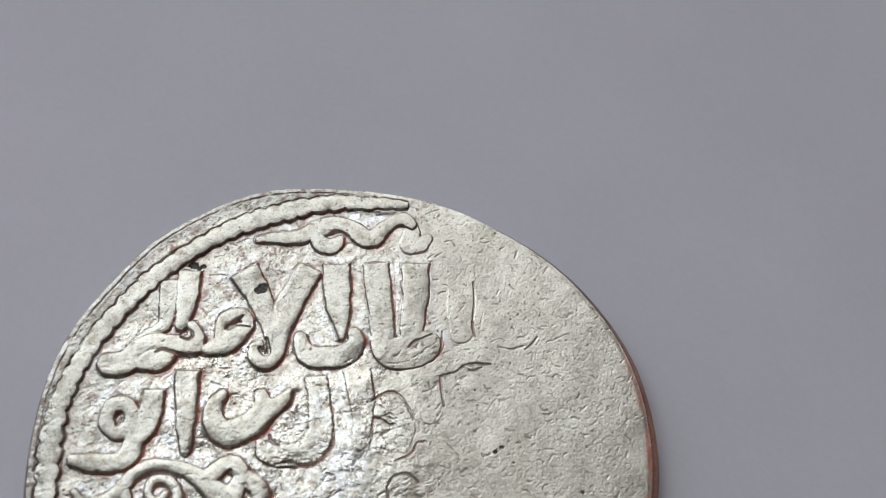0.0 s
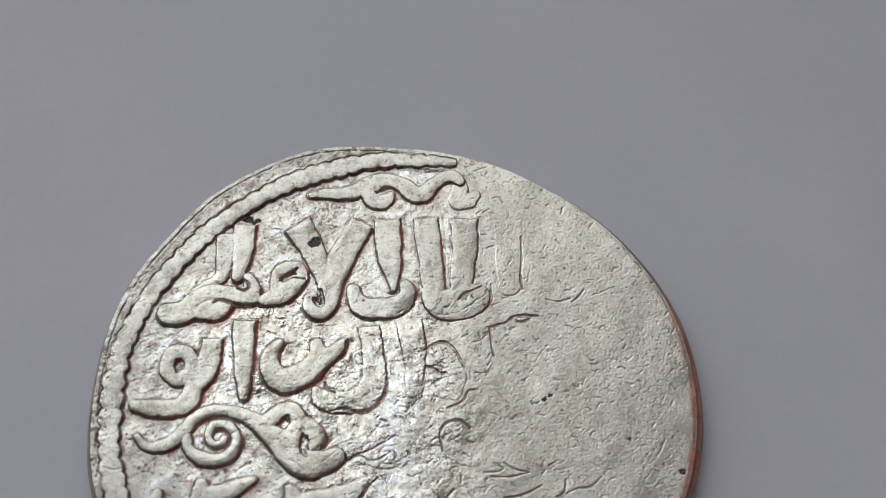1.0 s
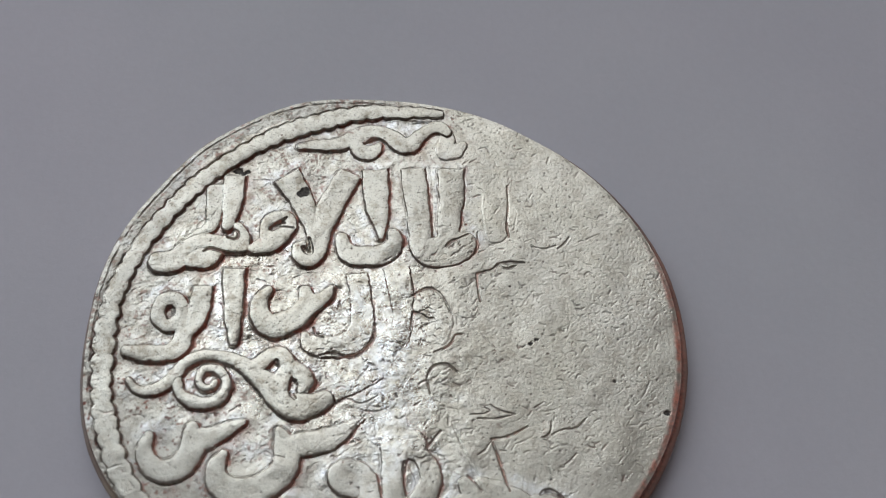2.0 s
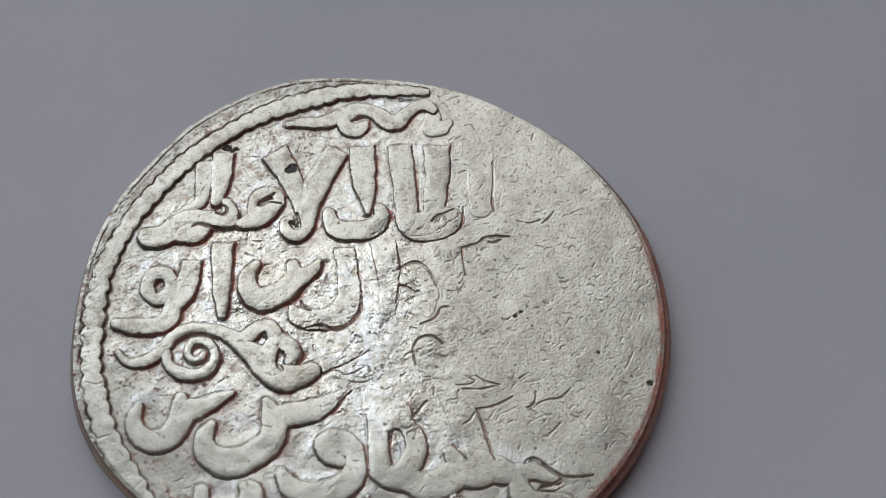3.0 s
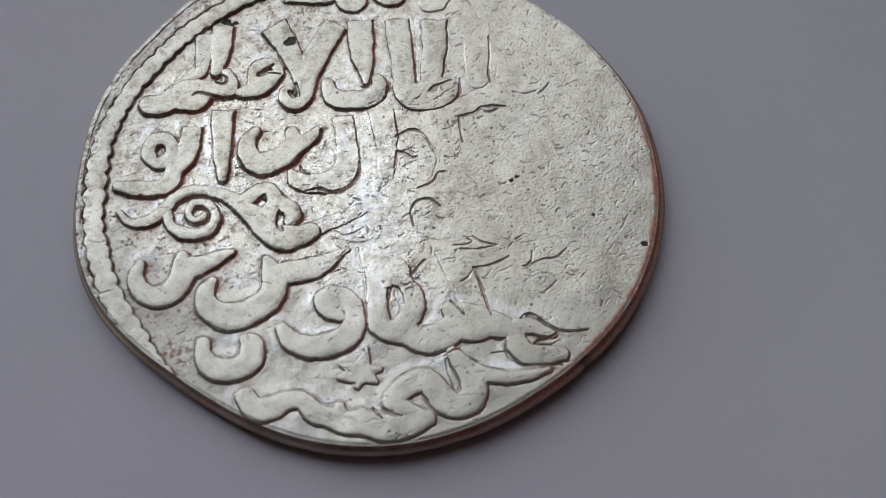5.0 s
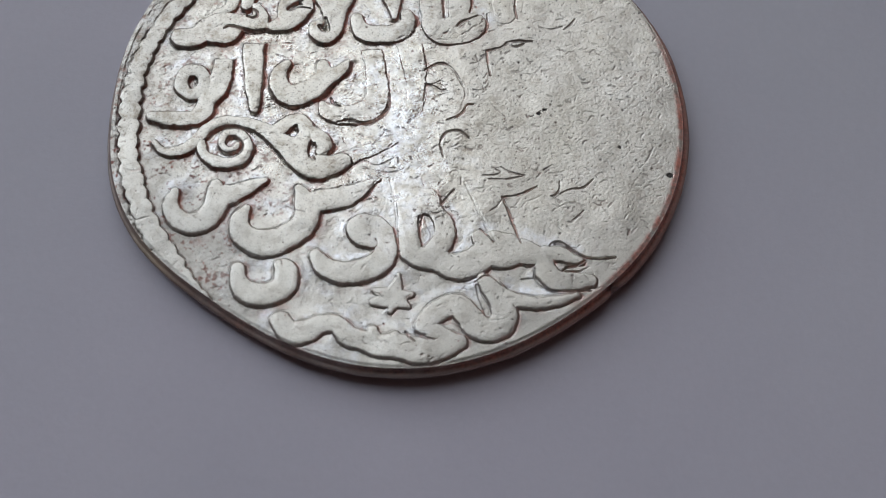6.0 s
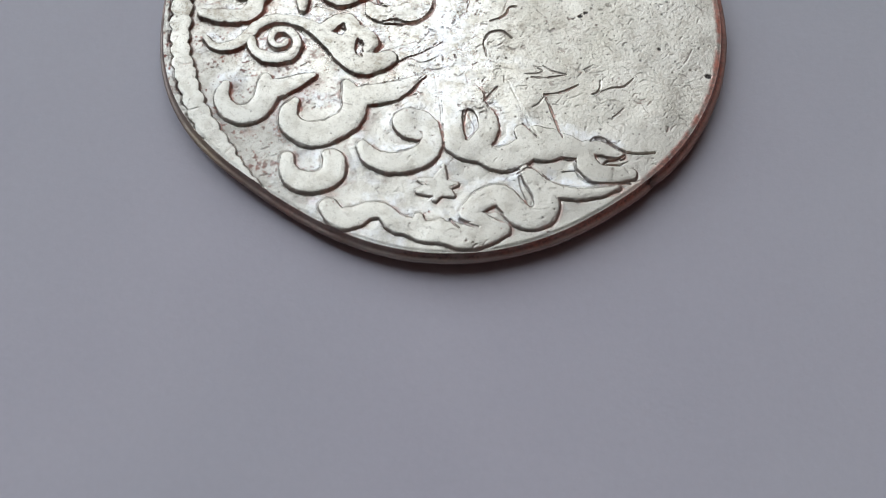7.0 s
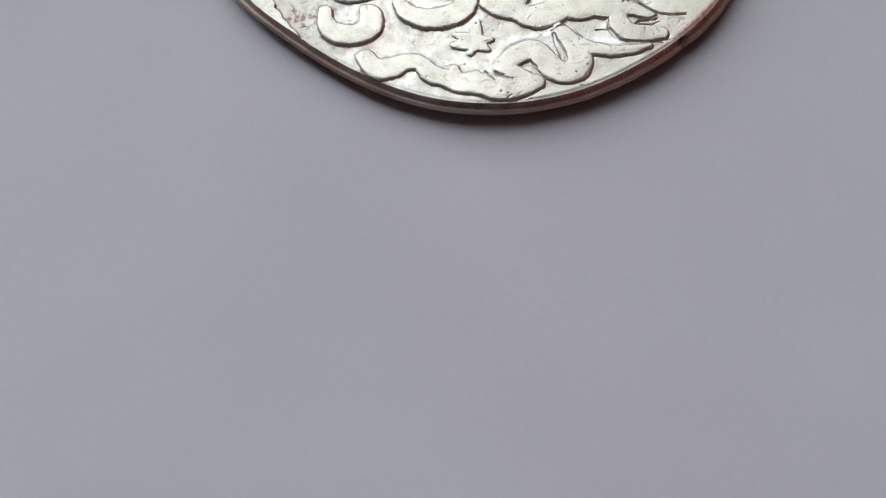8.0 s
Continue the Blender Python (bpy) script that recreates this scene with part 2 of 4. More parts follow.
def outside(points, reach, beads=0.0):
    """The part of the grid round a stroke, and how far each of its places lies outside the stroke."""
    butt = (points[0][2] < 0, points[-1][2] < 0)  # a negative half width marks an end that is cut square
    line = spline([(x, y, abs(w)) for x, y, w in points])
    line[:, 2] = np.maximum(line[:, 2], 0.012)
    low, high = line[:, :2].min(0) - reach - line[:, 2].max(), line[:, :2].max(0) + reach + line[:, 2].max()
    i0, i1 = np.searchsorted(SIDE, (low[0], high[0]))
    j0, j1 = np.searchsorted(SIDE, (low[1], high[1]))
    x, y = GX[j0:j1, i0:i1], GY[j0:j1, i0:i1]
    best = np.full(x.shape, 9.0)
    run = 0.0
    for (ax, ay, aw), (bx, by, bw) in zip(line, line[1:]):
        long = math.hypot(bx - ax, by - ay) + 1e-9
        # only the places near this piece
        k0, k1 = np.searchsorted(SIDE[i0:i1], (min(ax, bx) - reach - aw, max(ax, bx) + reach + aw))
        l0, l1 = np.searchsorted(SIDE[j0:j1], (min(ay, by) - reach - aw, max(ay, by) + reach + aw))
        px, py = x[l0:l1, k0:k1], y[l0:l1, k0:k1]
        past = ((px - ax) * (bx - ax) + (py - ay) * (by - ay)) / long**2
        s = np.clip(past, 0, 1)
        w = aw + s * (bw - aw)
        if beads:
            w = w * (0.86 + beads * np.abs(np.sin((run + s * long) * math.pi / 0.74 + 0.5 * math.sin(run))))
        near = np.hypot(px - ax - s * (bx - ax), py - ay - s * (by - ay)) - w
        if beads:  # no rounded ends inside a beaded line: they would fill its notches
            near = np.where(np.abs(past - 0.5) > 0.75, 9.0, near)
        best[l0:l1, k0:k1] = np.minimum(best[l0:l1, k0:k1], near)
        run += long
    for cut, (ax, ay, _), (bx, by, _) in ((butt[0], line[0], line[1]), (butt[1], line[-1], line[-2])):
        if cut:
            best = np.maximum(best, ((x - ax) * (ax - bx) + (y - ay) * (ay - by)) / math.hypot(ax - bx, ay - by))
    return (slice(j0, j1), slice(i0, i1)), best


def clouds(cell, seed):
    """Smooth random relief with bumps about one cell wide, between -1 and 1."""
    r = np.random.default_rng(seed)
    n = int(28 / cell) + 3
    table = r.uniform(-1, 1, (n, n))
    u = (SIDE + 14) / cell
    i = u.astype(int)
    f = u - i
    f = f * f * (3 - 2 * f)
    rows = table[i] * (1 - f)[:, None] + table[i + 1] * f[:, None]
    return rows[:, i] * (1 - f) + rows[:, i + 1] * f


def sample(grid, x, y):
    u, v = (x + 14) / STEP, (y + 14) / STEP
    i, j = u.astype(int), v.astype(int)
    f, g = u - i, v - j
    return (grid[j, i] * (1 - f) + grid[j, i + 1] * f) * (1 - g) + (grid[j + 1, i] * (1 - f) + grid[j + 1, i + 1] * f) * g


def smooth(x, a, b):
    t = np.clip((x - a) / (b - a), 0, 1)
    return t * t * (3 - 2 * t)


WARP = 0.038 * clouds(0.5, 1) + 0.022 * clouds(0.21, 2) + 0.012 * clouds(0.13, 34) + 0.008 * clouds(0.08, 12)  # hand-cut outlines are never clean
FLAKY = clouds(0.6, 13) + 0.6 * clouds(0.2, 14)  # where the deposit along the letters has flaked away
SLACK = smooth(clouds(1.3, 37) + 0.6 * clouds(0.5, 38), 0.0, 0.9)  # where the flanks are worn to a gentle slope
LOWER = smooth(-GY, 5.0, 8.5)
SLACK = np.maximum(SLACK, 0.9 * LOWER)  # the lowest line is the most rubbed
RAGGED = 0.07 * clouds(0.35, 29) + 0.045 * clouds(0.17, 16) + 0.035 * clouds(0.08, 17)
# where the dies met badly: the work is weak there
WEAK = np.maximum(smooth(GX, 2.6, 6.0) * smooth(GY, -6.5, -3.5), smooth(GX, -1.8, 1.0) * np.exp(-(((GY + 1.1) / 3.6) ** 2)))
for x, y, r in ((0.8, -3.3, 1.9), (3.9, 9.0, 1.1), (3.2, 3.2, 1.6), (4.3, -3.6, 0.8), (0.2, -2.4, 0.9), (0.0, 3.9, 0.6)):  # spots where the work is rubbed away altogether
    WEAK = np.maximum(WEAK, np.exp(-((np.hypot(GX - x, GY - y) / (1.15 * r)) ** 2)))
HEIGHT = np.zeros_like(GX)  # raised work above the field
OWNER = np.full(GX.shape, -1)  # which piece of raised work stands there
# deposit in pits and along letters, with lee-side shade painted in
PATINA_SHADE = np.zeros_like(GX)
REDNESS = np.zeros_like(GX)  # how red it is: red deposit, and warm reflection painted on right-hand flanks
SUNK = np.zeros_like(GX)
FURROW = np.zeros_like(GX)
GLEAM = np.zeros_like(GX)  # sheen of the slopes facing the window, painted into the colour
TOPS = np.zeros(GX.shape, bool)
PIECES = []


def relief(kind, height, *strokes):
    """Adds one piece of struck work: strokes raised to a height, or sunk lines, cuts and spots."""
    if kind in ("cut", "line", "scratch", "spot"):
        for points in strokes:
            area, d = outside(points, 0.35)
            d = d + 0.4 * WARP[area]
            if kind == "cut":
                cover = 0.9
                HEIGHT[area] *= 1 - cover * (1 - smooth(d, -0.05, 0.04))
                TOPS[area] &= d > 0.03
                PATINA_SHADE[area] = np.maximum(PATINA_SHADE[area], 0.75 * (1 - smooth(np.abs(d - 0.01), 0.01, 0.05)))
            elif kind == "line":
                groove = (1 - smooth(d, -0.01, 0.032)) * (0.55 + 0.45 * smooth(FLAKY[area], -0.6, 0.2))
                SUNK[area] = np.maximum(SUNK[area], height * groove)
                PATINA_SHADE[area] = np.maximum(PATINA_SHADE[area], (0.4 + 4 * height) * (1 - smooth(d, -0.01, 0.025)) * smooth(FLAKY[area], -0.9, -0.2))
                TOPS[area] &= d > 0.04
            elif kind == "scratch":
                SUNK[area] = np.maximum(SUNK[area], height * (1 - smooth(d, -0.01, 0.04)))
            else:
                d = d + RAGGED[area]
                SUNK[area] = np.maximum(SUNK[area], height * (1 - smooth(d, -0.1, 0.05)))
                OWNER[area] = np.where(d < 0.0, len(PIECES), OWNER[area])
                PIECES.append("tarnish_spot")
        return
    ring = kind == "border_ring"
    b = WALLS * (0.7 + 0.3 * min(1.0, height / 0.4))
    whole = np.full(GX.shape, 9.0)
    for points in strokes:
        area, d = outside(points, 0.6, 0.27 if ring else 0.0)
        whole[area] = np.minimum(whole[area], d)
    js, iis = np.nonzero(whole < 1.0)
    area = (slice(js.min(), js.max() + 1), slice(iis.min(), iis.max() + 1))
    d = whole[area] + WARP[area]
    dy, dx = np.gradient(whole[area])
    lee = smooth((0.45 * dx - 0.9 * dy) / (np.hypot(dx, dy) + 1e-6), -0.3, 0.95)  # one side of each piece has the wider flank; its shade is painted in
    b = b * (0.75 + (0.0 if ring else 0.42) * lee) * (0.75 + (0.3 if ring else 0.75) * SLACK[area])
    t = np.clip((b - d) / b, 0, 1)
    inner = np.clip((0.3 * b - d) / 0.3, 0, 1)
    raised = 0.36 * height * np.sin(t * math.pi / 2) ** 1.3 + 0.075 * height * inner * (2 - inner)
    if ring:
        raised = 0.5 * height * np.sin(t * math.pi / 2) ** 1.3 + 0.09 * height * inner * (2 - inner)
    raised = raised * (1 - 0.97 * WEAK[area]) * (1 - 0.2 * LOWER[area])
    taller = raised > HEIGHT[area]
    # on the other side the metal flowed up towards the letter in a gentle slope
    skirt = 0.13 * height * (1 - lee) * (1 - smooth(d, 0.02, 0.62)) * (1 - 0.6 * WEAK[area]) * (0.6 + 0.4 * SLACK[area])
    HEIGHT[area] = np.maximum(np.maximum(raised, skirt if not ring else 0), HEIGHT[area])
    OWNER[area] = np.where(taller & (raised > 0.04 * height), len(PIECES), OWNER[area])
    e = d + RAGGED[area]
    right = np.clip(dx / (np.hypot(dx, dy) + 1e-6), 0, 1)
    # deposit film, deepened on the lee flanks to paint their shade
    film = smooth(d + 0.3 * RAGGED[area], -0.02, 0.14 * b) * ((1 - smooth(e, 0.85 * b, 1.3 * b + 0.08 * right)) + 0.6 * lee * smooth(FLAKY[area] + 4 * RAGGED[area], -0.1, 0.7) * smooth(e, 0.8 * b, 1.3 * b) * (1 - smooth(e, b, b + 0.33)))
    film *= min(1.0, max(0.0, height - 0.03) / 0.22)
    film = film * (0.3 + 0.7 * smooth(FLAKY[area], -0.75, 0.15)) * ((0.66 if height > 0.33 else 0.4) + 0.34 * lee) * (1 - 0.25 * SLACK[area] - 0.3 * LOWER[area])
    if not ring:  # red flanks turned from the window: painted shade over the red deposit
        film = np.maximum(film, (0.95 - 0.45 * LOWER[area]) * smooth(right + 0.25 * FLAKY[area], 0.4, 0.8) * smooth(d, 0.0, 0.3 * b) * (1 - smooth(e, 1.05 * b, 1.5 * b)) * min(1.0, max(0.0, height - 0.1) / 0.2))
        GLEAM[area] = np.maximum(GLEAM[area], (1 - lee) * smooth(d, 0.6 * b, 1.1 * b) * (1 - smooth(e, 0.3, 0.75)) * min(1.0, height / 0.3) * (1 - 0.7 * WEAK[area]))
    if ring:  # dirt in the hollow outside the ring, on one stretch of it
        far = (np.hypot(GX[area], GY[area]) > 12.2) & (d > 0)
        film = np.where(far, smooth(FLAKY[area] + 0.5 * RAGGED[area] / 0.05, -0.25, 0.45) * (1 - smooth(e, 0.10, 0.30)) * smooth(-GX[area], 9.5, 11.5) + 0.5 * film * (d < 0.08), film)
        film = np.maximum(film, 0.5 * np.exp(-(((d - 0.05) / 0.03) ** 2)) * smooth(FLAKY[area], -0.9, 0.1))
    if height > 0.28:  # mottled brown close round the letters, heavier on the lee side
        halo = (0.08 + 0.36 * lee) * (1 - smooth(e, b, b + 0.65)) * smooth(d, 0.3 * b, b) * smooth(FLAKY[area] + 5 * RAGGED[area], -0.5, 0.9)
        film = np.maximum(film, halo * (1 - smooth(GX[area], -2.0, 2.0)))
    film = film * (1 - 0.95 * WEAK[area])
    REDNESS[area] = np.where(film > PATINA_SHADE[area], smooth(dx / (np.hypot(dx, dy) + 1e-6) + 0.35 * FLAKY[area], -0.1, 0.6) * (0.55 if ring else 1.0) * np.where(d > 1.05 * b, 0.65, 1.0), REDNESS[area])  # right-hand flanks are painted redder, for the warm room they mirror; brown around them
    PATINA_SHADE[area] = np.maximum(PATINA_SHADE[area], film)
    TOPS[area] |= d < 0.0
    foot = (d - (0.05 if ring else 0.85 * b)) / 0.033  # the die's cutting left a fine furrow at the foot of each piece
    FURROW[area] = np.maximum(FURROW[area], (1.0 if ring else 0.35 + 0.65 * lee) * (0.075 if ring else min(0.07, 0.18 * height)) * np.exp(-(foot**2)) * (1 - 0.9 * WEAK[area]) * (0.4 + 0.6 * smooth(FLAKY[area], -0.6, 0.3)))
    PIECES.append(kind)


relief("border_ring", 0.34,
     [(0.91, 12.09, 0.17), (-1.12, 11.88, 0.31), (-2.79, 11.6, 0.37), (-4.14, 11.1, 0.39), (-5.45, 10.45, 0.42), (-6.73, 9.7, 0.39), (-7.98, 8.71, 0.35), (-9.08, 7.62, 0.35), (-10.09, 6.4, 0.37), (-11, 4.91, 0.37), (-11.75, 3.41, 0.37), (-12.12, 2.27, 0.37), (-12.38, 1.11, 0.38), (-12.54, -0.09, 0.4), (-12.49, -1.21, 0.45), (-12.35, -2.29, 0.47), (-12.17, -3.32, 0.43), (-11.88, -4.35, 0.4), (-11.51, -5.32, 0.44), (-11.08, -6.21, 0.46), (-10.56, -7.07, 0.46), (-9.99, -7.86, 0.48), (-9.35, -8.6, 0.47), (-8.71, -9.2, 0.4), (-8.07, -9.82, 0.33), (-7.39, -10.42, 0.28), (-6.62, -11.01, 0.23), (-5.77, -11.57, 0.19)])
relief("wavy_ornament", 0.32,
     [(-5.63, 9.28, 0.13), (-4.99, 9.49, 0.23), (-4.16, 9.6, 0.27), (-3.5, 9.91, 0.33), (-3, 10.3, 0.4), (-2.48, 10.63, 0.34), (-1.92, 10.69, 0.3), (-1.37, 10.47, 0.36), (-0.83, 10.12, 0.4), (-0.36, 10.2, 0.39), (0.02, 10.74, 0.32), (0.44, 11.19, 0.3), (0.88, 11.36, 0.31), (1.22, 11.18, 0.23)],
     [(-3.12, 9.87, 0.25), (-2.75, 9.52, 0.32), (-2.35, 9.46, 0.33), (-2.04, 9.64, 0.26), (-1.88, 9.94, 0.12)])
relief("worn_ornament", 0.1,
     [(1.22, 11.19, 0.29), (1.35, 10.66, 0.37), (1.35, 10.18, 0.41), (1.8, 10.26, 0.33), (2.15, 10.59, 0.19)])
relief("letter", 0.44,
     [(-6, 7.61, -0.67), (-5.32, 6.84, 0.57), (-4.79, 6.05, 0.47), (-4.34, 5.25, 0.38), (-4.02, 4.57, 0.35)],
     [(-2.99, 8.24, -0.53), (-3.35, 7.36, 0.55), (-3.66, 6.23, 0.6), (-3.81, 5.24, 0.5), (-3.84, 4.44, 0.41), (-3.86, 3.94, 0.39), (-4.11, 3.52, 0.36), (-4.46, 3.53, 0.33), (-4.76, 3.79, 0.24), (-4.77, 4.14, 0.17), (-4.57, 4.26, 0.15)])
relief("letter", 0.42,
     [(-1.87, 8.6, -0.58), (-1.65, 7.54, 0.58), (-1.36, 6.44, 0.47), (-1.12, 5.58, 0.25), (-1.02, 5.12, 0.11)],
     [(-2.86, 4.82, 0.27), (-2.68, 4.38, 0.34), (-2.3, 4.07, 0.42), (-1.7, 4.07, 0.46), (-1.04, 4.21, 0.46), (-0.54, 4.54, 0.44), (-0.34, 5.01, 0.36), (-0.48, 5.37, 0.28)])
relief("letter", 0.28,
     [(-0.06, 8.91, -0.56), (0.23, 7.7, 0.56), (0.55, 6.45, 0.5), (0.84, 5.38, 0.47)],
     [(1.74, 9.18, -0.59), (1.95, 7.99, 0.58), (2.02, 6.85, 0.52), (2.09, 5.9, 0.49)],
     [(0.8, 5.28, 0.48), (1.08, 4.88, 0.61), (1.74, 4.8, 0.71), (2.46, 5.17, 0.79), (2.97, 5.5, 0.49)])
relief("worn_letter", 0.1,
     [(3.82, 9.49, -0.62), (4.01, 8.36, 0.61), (4.19, 7.08, 0.55), (4.33, 6.3, 0.5)])
relief("letter", 0.44,
     [(-8.38, 7.19, -0.47), (-8.28, 6.28, 0.47), (-8.22, 5.32, 0.39), (-8.21, 4.62, 0.3)],
     [(-11.03, 2.34, 0.36), (-10.72, 2.3, 0.49), (-10.3, 2.46, 0.52), (-9.96, 2.89, 0.45), (-9.54, 3.42, 0.4), (-8.98, 3.64, 0.37), (-8.17, 3.65, 0.4), (-7.58, 3.71, 0.4), (-7.29, 3.88, 0.28)],
     [(-9.71, 2.62, 0.28), (-9.28, 2.75, 0.46), (-8.86, 2.82, 0.46), (-8.43, 3.07, 0.25)],
     [(-7.7, 4.58, 0.25), (-7.43, 4.18, 0.35), (-7.28, 3.7, 0.29)])
relief("letter", 0.42,
     [(-6.85, 3.64, 0.22), (-6.5, 3.79, 0.34), (-6.07, 4.08, 0.46), (-5.67, 4.56, 0.45), (-5.33, 4.93, 0.3)],
     [(-6.38, 4.28, 0.24), (-6.49, 4.84, 0.2), (-6.27, 5.26, 0.25), (-5.8, 5.53, 0.22), (-5.41, 5.36, 0.26), (-5.22, 4.98, 0.22)])
relief("letter", 0.3,
     [(-9.15, 6.57, -0.41), (-9, 5.52, 0.38), (-8.91, 4.57, 0.31), (-9.24, 4.2, 0.22), (-9.78, 3.76, 0.15), (-10.19, 3.19, 0.15), (-10.45, 2.78, 0.089)])
relief("letter", 0.45,
     [(-11.34, -2.13, 0.23), (-10.75, -2.1, 0.34), (-10.11, -2.02, 0.34), (-9.48, -1.9, 0.38), (-9.12, -1.55, 0.42), (-9.03, -1.01, 0.4), (-9.14, -0.53, 0.39), (-9.31, -0.11, 0.33)],
     [(-9.41, -0.48, 0.35), (-9.78, -0.63, 0.32), (-10.25, -0.44, 0.29), (-10.41, 0.04, 0.3), (-10.2, 0.5, 0.33), (-9.8, 0.62, 0.29), (-9.44, 0.35, 0.29), (-9.29, -0.11, 0.31)],
     [(-8.69, 1.43, -0.43), (-8.62, 0.75, 0.45), (-8.64, -0, 0.46), (-8.86, -0.48, 0.45), (-9, -0.89, 0.39)])
relief("letter", 0.46,
     [(-7.43, 2.49, -0.48), (-7.24, 1.42, 0.45), (-7.02, 0.25, 0.37), (-6.86, -0.55, 0.26), (-6.76, -1, 0.16)])
relief("letter", 0.45,
     [(-5.71, 1.7, 0.2), (-5.95, 1.14, 0.35), (-5.81, 0.45, 0.45), (-5.33, 0.05, 0.51), (-4.77, 0.17, 0.56), (-4.19, 0.62, 0.52), (-3.75, 1.26, 0.49), (-3.38, 1.56, 0.35), (-3.06, 1.88, 0.26), (-2.89, 2.3, 0.11)],
     [(-4, 1.91, 0.29), (-3.83, 1.42, 0.4)])
relief("worn_letter", 0.2,
     [(-1.82, 3.16, -0.46), (-1.55, 2.35, 0.45), (-1.33, 1.48, 0.5), (-1.2, 0.66, 0.53), (-1.43, -0.03, 0.56), (-2.02, -0.41, 0.46), (-2.79, -0.53, 0.49), (-3.38, -0.51, 0.36), (-3.68, -0.15, 0.16)])
relief("worn_letter", 0.2,
     [(-0.07, 3.76, -0.6), (0.29, 2.64, 0.54), (0.57, 1.63, 0.45), (0.68, 0.75, 0.39), (0.74, 0.17, 0.21)])
relief("worn_letter", 0.09,
     [(3.08, 3.98, -0.54), (3.24, 3.14, 0.54), (3.43, 2.32, 0.46)],
     [(1.17, 1.96, 0.2), (1.48, 2.44, 0.38), (1.93, 2.45, 0.41), (2.34, 2.03, 0.38), (2.53, 1.37, 0.34), (2.47, 0.68, 0.32)])
relief("scroll", 0.44,
     [(-10.92, -3.41, 0.076), (-10.53, -3.75, 0.16), (-10.01, -3.78, 0.2), (-9.45, -3.52, 0.23), (-9.05, -2.98, 0.25), (-8.67, -2.37, 0.25), (-8.17, -1.92, 0.23), (-7.55, -1.74, 0.23), (-6.82, -1.74, 0.25), (-6.15, -1.92, 0.33), (-5.56, -2.26, 0.4), (-4.96, -2.67, 0.45), (-4.4, -3.15, 0.5), (-3.87, -3.49, 0.51), (-3.34, -3.57, 0.52), (-2.76, -3.35, 0.47), (-2.23, -2.98, 0.36)],
     [(-5.42, -1.89, 0.39), (-5.05, -1.4, 0.31), (-4.55, -1.29, 0.33), (-4.13, -1.69, 0.33), (-4.25, -2.28, 0.34), (-4.41, -2.82, 0.48)],
     [(-4.02, -1.7, 0.27), (-3.53, -1.94, 0.37), (-3.17, -2.34, 0.31), (-3.28, -2.75, 0.21)],
     [(-5.07, -2.35, 0.32), (-4.72, -2.58, 0.37)],
     [(-3.36, -3.16, 0.25), (-2.97, -3.15, 0.25)],
     [(-8.8, -3.16, 0.18), (-8.53, -3.69, 0.23), (-8.06, -3.95, 0.27), (-7.46, -3.97, 0.28), (-6.94, -3.75, 0.25), (-6.64, -3.31, 0.21), (-6.63, -2.88, 0.18), (-6.92, -2.5, 0.16), (-7.38, -2.31, 0.14), (-7.77, -2.43, 0.14), (-7.9, -2.77, 0.13), (-7.82, -3.12, 0.13), (-7.53, -3.28, 0.14), (-7.24, -3.17, 0.11), (-7.16, -2.94, 0.081)])
relief("worn_letter", 0.14,
     [(-2.35, -3.04, 0.39), (-1.71, -2.55, 0.3), (-1.14, -2.21, 0.31), (-0.52, -1.85, 0.22), (-0, -1.54, 0.11)])
relief("letter", 0.36,
     [(-9.46, -5.74, 0.18), (-9.53, -6.32, 0.32), (-9.21, -6.91, 0.41), (-8.6, -7.14, 0.42), (-7.99, -6.94, 0.48), (-7.63, -6.4, 0.5), (-7.54, -5.8, 0.48), (-7.69, -5.11, 0.28)],
     [(-7.54, -5.58, 0.46), (-6.96, -5.43, 0.44), (-6.44, -5.13, 0.35), (-6, -4.79, 0.25), (-5.57, -4.51, 0.11)])
relief("letter", 0.36,
     [(-6.12, -6.01, 0.18), (-6.31, -6.68, 0.37), (-6.06, -7.28, 0.46), (-5.42, -7.58, 0.54), (-4.68, -7.49, 0.58), (-4.02, -7.07, 0.55), (-3.5, -6.47, 0.54), (-3.39, -5.75, 0.55), (-3.67, -5.06, 0.4), (-3.98, -4.67, 0.15)],
     [(-3.36, -5.23, 0.46), (-2.63, -5.04, 0.51), (-1.91, -4.79, 0.49), (-1.3, -4.37, 0.38), (-0.85, -3.94, 0.21), (-0.5, -3.61, 0.081)])
relief("letter", 0.38,
     [(-5.95, -8.93, 0.24), (-5.83, -9.48, 0.33), (-5.42, -9.92, 0.41), (-4.79, -10.01, 0.47), (-4.15, -9.78, 0.48), (-3.78, -9.3, 0.52), (-3.84, -8.72, 0.46), (-4.15, -8.53, 0.25)])
relief("letter", 0.36,
     [(-2.65, -7.79, 0.25), (-2.23, -8.21, 0.4), (-1.52, -8.44, 0.46), (-0.8, -8.31, 0.46), (-0.11, -7.97, 0.51), (0.37, -7.38, 0.5), (0.38, -6.72, 0.4), (0.02, -6.16, 0.46), (-0.6, -6.07, 0.63), (-0.97, -6.26, 0.5), (-0.66, -6.64, 0.38), (-0.3, -6.82, 0.25)])
